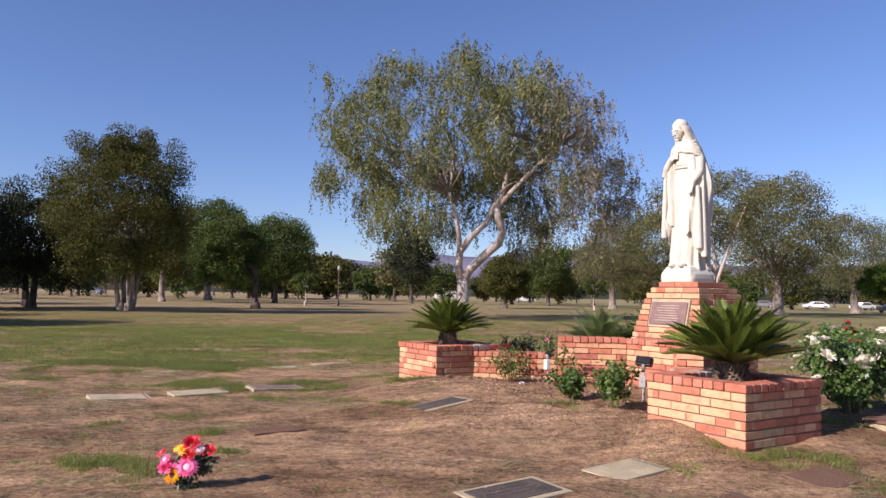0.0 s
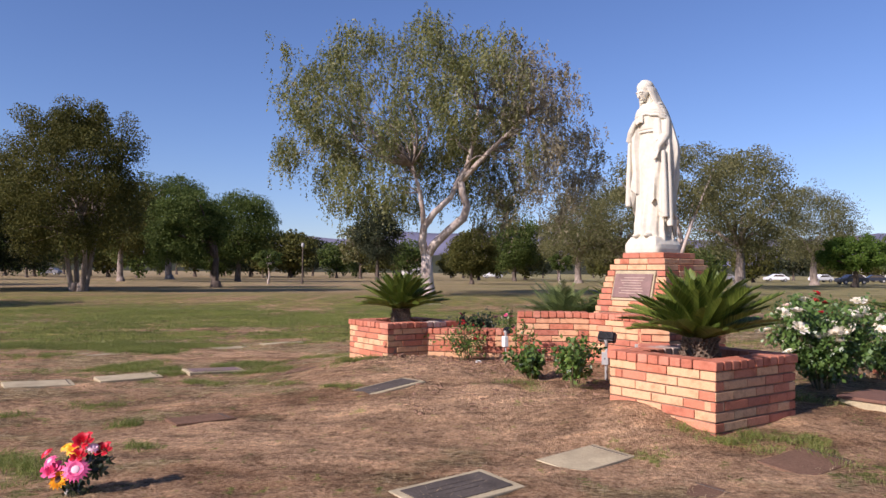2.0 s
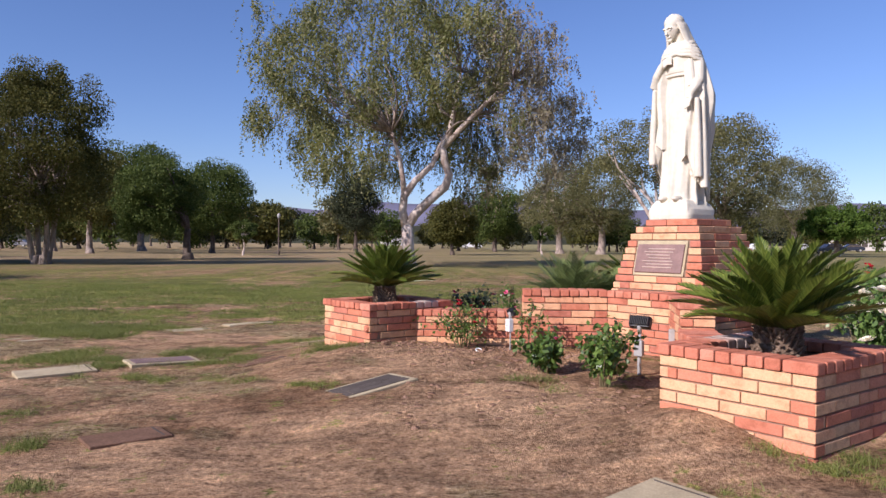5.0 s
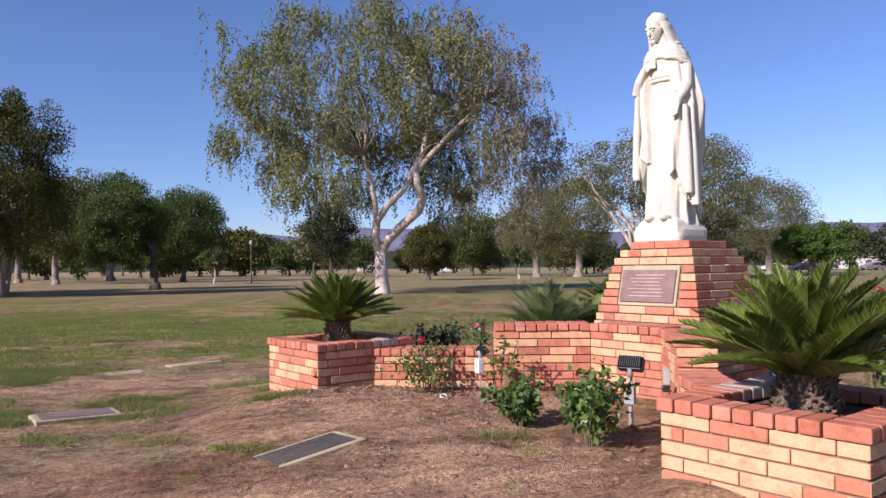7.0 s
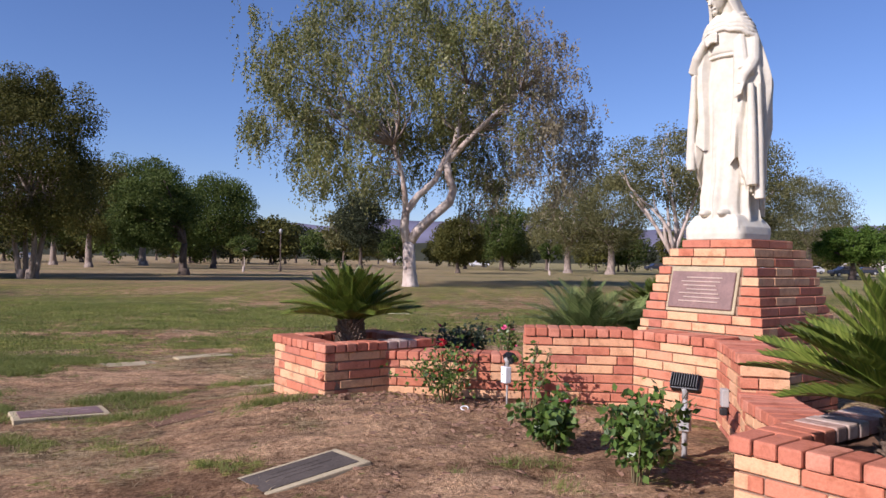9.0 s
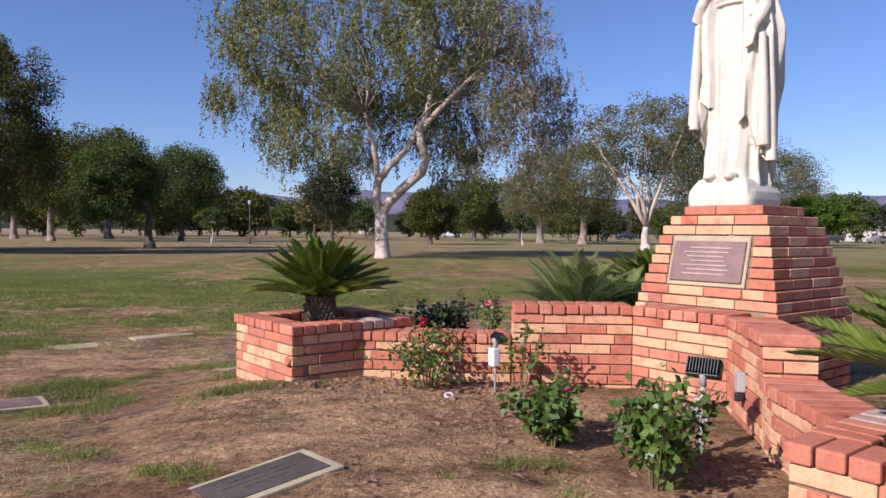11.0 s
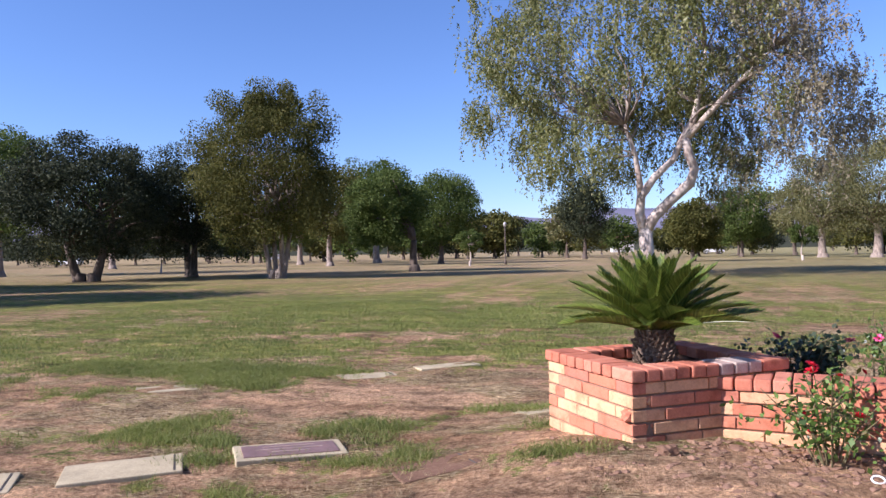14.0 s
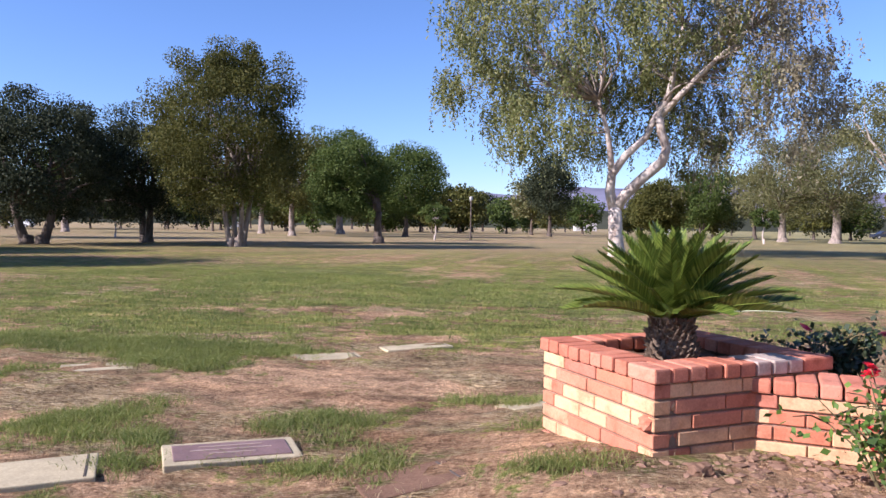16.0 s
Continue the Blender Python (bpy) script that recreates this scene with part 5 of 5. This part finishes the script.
# ---- graves and covers ----
def grave(u, b, long, wide, label, inlay=None, up=0.025, body=CONCRETE, turn=0.0, tilt=0.0):
    p = plan(u, b)
    thing = tagged(new("grave_marker"), label, "grave marker", "flat grave markers")
    s0 = 0.22
    level = [ground_z(p.x + s0 * i, p.y + s0 * j) for i in (-1, 0, 1) for j in (-1, 0, 1)]
    up_way = Vector(((level[1] - level[7]) / (2 * s0), (level[3] - level[5]) / (2 * s0), 1)).normalized()
    thing.matrix_basis = (Matrix.Translation((p.x, p.y, sum(level) / 9 + up - 0.1)) @ Vector((0, 0, 1)).rotation_difference(up_way).to_matrix().to_4x4()
                          @ Matrix.Rotation(radians(TURN_U + 90 + turn), 4, "Z") @ Matrix.Rotation(radians(tilt), 4, "X"))
    part("slab", box_mesh("slab", long, wide, 0.1, body, 0.008, 2), thing)
    if inlay:
        pl = part("plate", box_mesh("plate", long - 0.1, wide - 0.1, 0.008, inlay, 0.003), thing, m=Matrix.Translation((0, 0, 0.098)))
        for i, w in enumerate((0.55, 0.7, 0.4)):
            part("lettering_line", box_mesh("lettering_line", (long - 0.1) * w, 0.014, 0.003, PLAQUE_TEXT if inlay is BRONZE else SLATE, 0.001), pl, m=Matrix.Translation((0, 0.07 - 0.06 * i, 0.0075)))
    else:
        part("groove", box_mesh("groove", 0.012, wide - 0.05, 0.004, SLATE, 0.001), thing, m=Matrix.Translation((long / 2 - 0.05, 0, 0.099)))


grave(-9.6, 3.82, 0.72, 0.36, "flat bronze grave plate in a pale concrete border", BRONZE, 0.03, tilt=3)
grave(-9.62, 2.8, 0.7, 0.4, "flat plain pale concrete grave marker", None, 0.025, tilt=2)
grave(-9.66, 1.85, 0.7, 0.38, "flat plain concrete marker half in the grass", None, 0.015)
grave(-6.58, 4.56, 0.68, 0.42, "dark metal grave plate in a concrete border", SLATE, 0.012)
grave(-3.68, 3.28, 0.68, 0.42, "dark slate grave plate in a thin concrete border", SLATE, 0.015)
grave(-3.74, 4.4, 0.6, 0.36, "blank grey concrete marker sunk in the earth", None, 0.012, turn=4)
grave(-12.5, 5.05, 0.66, 0.34, "weathered grave marker level with the dry turf", None, 0.003)
grave(-12.7, 6.05, 0.72, 0.34, "pale flat grave marker in straw", None, 0.008)
grave(-12.66, 3.0, 0.6, 0.34, "pale grave marker overgrown by grass", None, 0.002)
grave(-9.86, 5.85, 0.4, 0.3, "small concrete marker beside the brick planter", None, 0.006)
grave(-2.9, 7.75, 0.68, 0.42, "dark grave plate in a pale border by the roses", SLATE, 0.03)
grave(-2.85, 5.55, 0.6, 0.36, "brown weathered slab sunk in the earth", None, 0.008, SOIL)
grave(-2.85, 4.3, 0.6, 0.36, "grey slab nearly buried in grass", None, -0.002, SOIL)
grave(-6.55, 2.7, 0.5, 0.34, "dark slab half buried in dry turf", None, 0.018, SOIL)
grave(-8.7, 4.55, 0.5, 0.36, "damp grey slab level with the ground", None, 0.004, SOIL)


def utility_cover(u, b):
    p = plan(u, b)
    thing = tagged(new("utility_cover"), "rusty brown lid on a low concrete box", "utility cover")
    thing.matrix_basis = Matrix.Translation((p.x, p.y, ground_z(p.x, p.y) - 0.05)) @ Matrix.Rotation(radians(TURN_U + 90), 4, "Z")
    part("box", box_mesh("box", 0.58, 0.42, 0.11, CONCRETE, 0.012, 2), thing)
    part("lid", box_mesh("lid", 0.62, 0.46, 0.03, RUST, 0.008, 2), thing, "rusty brown lid", Matrix.Translation((0, 0, 0.11)))


utility_cover(-3.33, 7.69)


# ---- floodlights ----
def floodlight(x, y, turn, post_h, box_h, label, head_tilt=-35, tag=False, size=1.0):
    thing = tagged(new("floodlight"), label, "floodlight", "garden floodlights")
    thing.matrix_basis = Matrix.Translation((x, y, ground_z(x, y) - 0.03)) @ Matrix.Rotation(radians(turn), 4, "Z")
    v, f = tube_data([(0, 0, -0.1), (0, 0, post_h * 0.5), (0, 0, post_h)], [0.017, 0.017, 0.015] if not tag else [0.009, 0.009, 0.009], 12)
    part("post", mesh_from("post", v, f, GREY_METAL, True), thing)
    box = part("junction_box", box_mesh("junction_box", 0.075, 0.055, 0.13, WHITE_TAG if tag else GREY_METAL, 0.008, 2), thing, "weathered pale junction box", Matrix.Translation((0, -0.012, box_h)))
    part("cover_screw", box_mesh("cover_screw", 0.012, 0.004, 0.012, BLACK_METAL, 0.002), box, m=Matrix.Translation((0, -0.029, 0.06)))
    v, f = tube_data([(0, 0, post_h - 0.01), (0, 0, post_h + 0.03), (0, -0.02, post_h + 0.055)], [0.02, 0.018, 0.016], 10)
    part("swivel", mesh_from("swivel", v, f, GREY_METAL, True), thing)
    head = part("lamp_head", box_mesh("lamp_head", 0.18, 0.07, 0.1, BLACK_METAL, 0.014, 2), thing, "black finned lamp head",
                Matrix.Translation((0, 0.0, post_h + 0.035)) @ Matrix.Rotation(radians(head_tilt), 4, "X") @ Matrix.Scale(size, 4))
    for i in range(11):
        part("fin", box_mesh("fin", 0.006, 0.03, 0.085, BLACK_METAL, 0.001), head, m=Matrix.Translation((-0.077 + i * 0.0154, -0.046, 0.008)))
    part("lens", box_mesh("lens", 0.15, 0.006, 0.075, GREY_METAL, 0.002), head, m=Matrix.Translation((0, 0.037, 0.012)))


floodlight(2.2, 8.22, -38, 0.39, 0.19, "black floodlight on a short conduit post in the bed", -30)
floodlight(1.3, 9.69, -65, 0.36, 0.22, "black floodlight with a white junction box before the low wall", -55, True, 0.66)


def wall_light():
    thing = tagged(new("wall_outlet"), "grey junction box fixed to the brick wall", "outlet box")
    p = K1.lerp(W1, 0.55)
    way = (W1 - K1).normalized()
    out = Vector((way.y, -way.x, 0))
    thing.matrix_basis = Matrix.Translation(p + out * 0.025 + Vector((0, 0, 0.36))) @ Matrix.Rotation(math.atan2(way.y, way.x), 4, "Z")
    part("box", box_mesh("box", 0.08, 0.05, 0.12, GREY_METAL, 0.008, 2), thing)
    part("socket", box_mesh("socket", 0.05, 0.05, 0.05, BLACK_METAL, 0.01, 2), thing, "", Matrix.Translation((0.02, -0.01, -0.055)))


wall_light()


def loose_bits():
    """A broken chunk of brick before the planter and a small white plant ring by the roses."""
    bm = bmesh.new()
    bmesh.ops.create_icosphere(bm, subdivisions=3, radius=1)
    for v in bm.verts:
        q = max(abs(v.co.x), abs(v.co.y), abs(v.co.z))
        v.co = v.co * (0.45 + 0.55 / q) * (1 + 0.3 * noise.noise(v.co * 1.9))
        v.co.x, v.co.y, v.co.z = v.co.x * 0.05, v.co.y * 0.04, v.co.z * 0.032
    x, y = 0.02, 9.62
    ob = new("broken_stone", bm_mesh("broken_stone", bm, SOIL))
    ob.matrix_basis = Matrix.Translation((x, y, ground_z(x, y) + 0.015)) @ Matrix.Rotation(0.5, 4, "Z")
    tagged(ob, "broken lump of masonry on the bare earth", "stone")
    x, y = 0.95, 9.45
    pts = [(0.028 * math.cos(6.2832 * k / 16), 0.022 * math.sin(6.2832 * k / 16), 0.012 + 0.012 * math.sin(6.2832 * k / 16)) for k in range(17)]
    v, f = tube_data(pts, [0.005] * 17, 6)
    ob = new("plant_ring", mesh_from("plant_ring", v, f, WHITE_TAG, True))
    ob.matrix_basis = Matrix.Translation((x, y, ground_z(x, y) + 0.004))
    tagged(ob, "small white plastic ring lying by the rose bush", "ring")


loose_bits()


# ---- far things ----
def car(x, y, turn, paint, label, high=1.45, long=4.4):
    thing = tagged(new("car"), label, "car", "parked cars")
    thing.matrix_basis = Matrix.Translation((x, y, ground_z(x, y))) @ Matrix.Rotation(turn, 4, "Z")
    h, l = high, long / 2
    side = [(-l, 0.35), (-l, 0.75), (-l * 0.93, 0.88), (-l * 0.55, 0.93), (-l * 0.22, h), (l * 0.42, h), (l * 0.78, 0.98), (l * 0.97, 0.92), (l, 0.7), (l, 0.35)]

    def shell(name, profile, half, m, bevel):
        bm = bmesh.new()
        f = bm.faces.new([bm.verts.new((px, -half, pz)) for px, pz in profile])
        g = bmesh.ops.extrude_face_region(bm, geom=[f])["geom"]
        bmesh.ops.translate(bm, vec=(0, 2 * half, 0), verts=[v for v in g if isinstance(v, bmesh.types.BMVert)])
        bmesh.ops.recalc_face_normals(bm, faces=bm.faces)
        bmesh.ops.bevel(bm, geom=bm.edges[:], offset=bevel, segments=2, affect="EDGES")
        return bm_mesh(name, bm, m)
    part("body", shell("body", side, 0.87, paint, 0.09), thing)
    part("side_windows", shell("side_windows", [(-l * 0.45, 0.96), (-l * 0.2, h - 0.1), (l * 0.38, h - 0.1), (l * 0.68, 0.98)], 0.88, SLATE, 0.02), thing, "dark tinted glass")
    for sx in (-0.62, 0.62):
        for sy in (-0.8, 0.8):
            v, f = tube_data([(sx * l, sy - 0.1, 0.32), (sx * l, sy + 0.1, 0.32)], [0.32, 0.32], 16)
            w = part("wheel", mesh_from("wheel", v, f, BLACK_METAL), thing)
            v, f = tube_data([(sx * l, sy - 0.11, 0.32), (sx * l, sy + 0.11, 0.32)], [0.19, 0.19], 12)
            part("rim", mesh_from("rim", v, f, GREY_METAL), w)


CAR_WHITE, CAR_DARK, CAR_GREY = (speckled(n, c, tuple(k * 1.05 for k in c), 3, 0.25, 0.6, 0.0, 1, 0.95) for n, c in (("white_car_paint", (0.75, 0.75, 0.75)), ("dark_car_paint", (0.03, 0.035, 0.05)), ("grey_car_paint", (0.2, 0.2, 0.21))))
for x, y, paint, name in ((50.0, 108.0, CAR_WHITE, "white"), (55.5, 106.0, CAR_WHITE, "white"), (47.5, 84.0, CAR_DARK, "dark blue"), (62.0, 104.0, CAR_DARK, "black"), (66.5, 100.0, CAR_GREY, "grey"), (71.0, 99.0, CAR_WHITE, "white"),
                          (75.5, 100.0, CAR_DARK, "black"), (44.0, 112.0, CAR_GREY, "grey"), (37.0, 118.0, CAR_DARK, "black"), (-78.0, 90.0, CAR_WHITE, "white"), (-62.0, 120.0, CAR_GREY, "grey"), (10.0, 128.0, CAR_WHITE, "white")):
    car(x * 1.3, y * 1.3, line.uniform(-0.3, 0.3), paint, name + " car parked along the far cemetery road")


def house(x, y, turn, wide, deep, high, roof_m, wall_m, label):
    thing = tagged(new("house"), label, "house")
    thing.matrix_basis = Matrix.Translation((x, y, -0.1)) @ Matrix.Rotation(turn, 4, "Z")
    part("wall", box_mesh("wall", wide, deep, high, wall_m, 0.05), thing)
    bm = bmesh.new()
    w, d, h = wide / 2 + 0.5, deep / 2 + 0.5, high * 0.35
    vs = [bm.verts.new(p) for p in ((-w, -d, 0), (w, -d, 0), (w, d, 0), (-w, d, 0), (-w * 0.7, 0, h), (w * 0.7, 0, h))]
    for q in ((0, 1, 5, 4), (1, 2, 5), (2, 3, 4, 5), (3, 0, 4), (3, 2, 1, 0)):
        bm.faces.new([vs[i] for i in q])
    part("roof", bm_mesh("roof", bm, roof_m), thing, "", Matrix.Translation((0, 0, high)))
    n = max(2, int(wide / 3.2))
    for fl in range(max(1, int(high / 2.8))):
        for i in range(n):
            part("window", box_mesh("window", 1.3, 0.12, 1.2, SLATE, 0.02), thing, m=Matrix.Translation((-wide / 2 + wide * (i + 0.5) / n, -deep / 2, 0.9 + fl * 2.8)))


HOUSE_WHITE = speckled("white_stucco", (0.46, 0.43, 0.38), (0.54, 0.51, 0.46), 2, 0.9, 0.2, 0.002, 0.3, 0.9)
ROOF_RED = speckled("red_roof_tiles", (0.3, 0.12, 0.08), (0.4, 0.17, 0.11), 4, 0.9, 0.2, 0.01, 0.5)
house(-10.5, 335.0, 0.2, 9, 7, 5.4, ROOF_RED, HOUSE_WHITE, "two-storey white stucco house with a red roof beyond the park")
house(122.0, 176.0, -0.5, 40, 10, 2.9, HOUSE_WHITE, HOUSE_WHITE, "long flat white building behind the parked cars")


def lamp_post(x, y, h):
    thing = tagged(new("street_lamp"), "slender dark park lamp post", "street lamp")
    thing.matrix_basis = Matrix.Translation((x, y, ground_z(x, y)))
    v, f = tube_data([(0, 0, -0.1), (0, 0, 0.4), (0, 0, 0.5), (0, 0, h)], [0.12, 0.11, 0.06, 0.05], 10)
    part("pole", mesh_from("pole", v, f, BARK_DARK, True), thing)
    v, f = tube_data([(0, 0, h), (0, 0, h + 0.15), (0, 0, h + 0.4), (0, 0, h + 0.5)], [0.07, 0.14, 0.16, 0.03], 10)
    part("lantern", mesh_from("lantern", v, f, GREY_METAL, True), thing)


lamp_post(-13.1, 75.0, 3.6)


# ---- grass, straw and clods ----
def turf(name, label, material, spots, blades, high, wide, lean, seed, spread):
    """Blades of grass in one mesh: a tuft at each spot."""
    r = np.random.default_rng(seed)
    s = np.array(spots)
    k = np.repeat(np.arange(len(s)), blades)
    n = len(k)
    rad = spread * s[k, 2] * np.sqrt(r.uniform(0, 1, n))
    a = r.uniform(0, 2 * math.pi, n)
    x, y = s[k, 0] + rad * np.cos(a), s[k, 1] + rad * np.sin(a)
    gz = np.array([ground_z(p, q) for p, q in s[:, :2]])
    z = np.array([ground_z(p, q) for p, q in zip(x, y)]) if n < 70000 else gz[k]
    base = np.stack([x, y, z - 0.004], axis=1)
    h = high * s[k, 2] ** 0.5 * r.uniform(0.45, 1.15, n)
    out = r.normal(size=(n, 2)) * lean
    mid = base + np.stack([out[:, 0] * h * 0.35, out[:, 1] * h * 0.35, h * 0.6], axis=1)
    tip = base + np.stack([out[:, 0] * h, out[:, 1] * h, h * r.uniform(0.7, 1.0, n)], axis=1)
    b = r.uniform(0, 2 * math.pi, n)
    sd = np.stack([np.cos(b), np.sin(b), np.zeros(n)], axis=1) * wide
    v = np.stack([base - sd, base + sd, mid + sd * 0.7, tip, mid - sd * 0.7], axis=1).reshape(-1, 3)
    o = np.arange(n) * 5
    quads = np.stack([o, o + 1, o + 2, o + 4], axis=1).tolist()
    tris = np.stack([o + 4, o + 2, o + 3], axis=1).tolist()
    me = bpy.data.meshes.new(name)
    me.from_pydata(v.tolist(), [], quads + tris)
    me.materials.append(material)
    return tagged(new(name, me), label, "grass", kind="stuff")


def inside_wall(x, y):
    p = Vector((x, y, 0))
    u, b = p.dot(AX_U), p.dot(AX_B)
    for u0, u1, b0, b1 in ((-9.2, -8.05, 5.42, 6.65), (-4.6, -3.42, 5.42, 6.68), (-4.55, -3.4, 9.95, 11.05), (-9.0, -7.85, 9.7, 10.8), (-7.4, -5.3, 7.2, 9.1)):
        if u0 < u < u1 and b0 < b < b1:
            return True
    return False


def scatter(n, x0, x1, y0, y1, keep, seed):
    r = random.Random(seed)
    out = []
    while len(out) < n:
        x, y = r.uniform(x0, x1), r.uniform(y0, y1)
        if not inside_wall(x, y) and r.random() < keep(x, y):
            out.append((x, y, r.uniform(0.4, 1.3)))
    return out


turf("grass_tufts", "short green grass tufts in bare earth", GRASS, scatter(3200, -7, 7.5, 2.2, 13.5, lambda x, y: max(0.0, green_at(x, y) - 0.3) ** 1.3, 1), 27, 0.065, 0.0022, 0.9, 2, 0.1)
turf("lawn_grass", "thin green lawn behind the monument", GRASS, scatter(12000, -13, 9, 11.5, 24, lambda x, y: max(0.0, green_at(x, y) - 0.15) ** 1.5, 3), 10, 0.06, 0.004, 0.5, 4, 0.13)
turf("straw", "dry straw lying on the earth", STRAW, scatter(10000, -7, 7.5, 2.2, 14, lambda x, y: max(0.01, straw_at(x, y) - 0.25), 5), 8, 0.035, 0.0016, 1.6, 6, 0.14)


def clods():
    r = random.Random(4)
    bm_unit = bmesh.new()
    bmesh.ops.create_icosphere(bm_unit, subdivisions=1, radius=1)
    base_v = [v.co.copy() for v in bm_unit.verts]
    base_f = [tuple(v.index for v in f.verts) for f in bm_unit.faces]
    bm_unit.free()
    chunks = []
    spots = []
    for _ in range(2300):
        k = r.random()
        if k < 0.45:
            p = L0.lerp(L1, r.uniform(-0.9, 1.6)) + Vector((r.gauss(0, 0.2), -abs(r.gauss(0, 0.5)) - 0.03, 0))
            spots.append((p.x, p.y, 0.004 + 0.026 * r.random() ** 3))
        elif k < 0.75:
            spots.append((r.uniform(0.2, 2.2), r.uniform(6.8, 9.6), 0.004 + 0.024 * r.random() ** 3))
        else:
            spots.append((r.uniform(-5, 6), r.uniform(2.3, 11), r.uniform(0.003, 0.012)))
    for x, y, s in spots:
        if inside_wall(x, y):
            continue
        z = ground_z(x, y)
        o = Vector((r.uniform(0, 9), r.uniform(0, 9), r.uniform(0, 9)))
        vs = [tuple(Vector((x, y, z)) + Vector((c.x * 1.2, c.y, c.z * 0.55)) * s * (1 + 0.9 * noise.noise(c * 1.3 + o))) for c in base_v]
        chunks.append((vs, base_f))
    v, f = joined(chunks)
    tagged(new("earth_clods", mesh_from("earth_clods", v, f, CLOD)), "loose clods and pebbles on the bare earth", "clods", kind="stuff")


CLOD = speckled("earth_clod", (0.2, 0.115, 0.075), (0.33, 0.2, 0.13), 80, 1.0, 0.1, 0.004, 6)
clods()
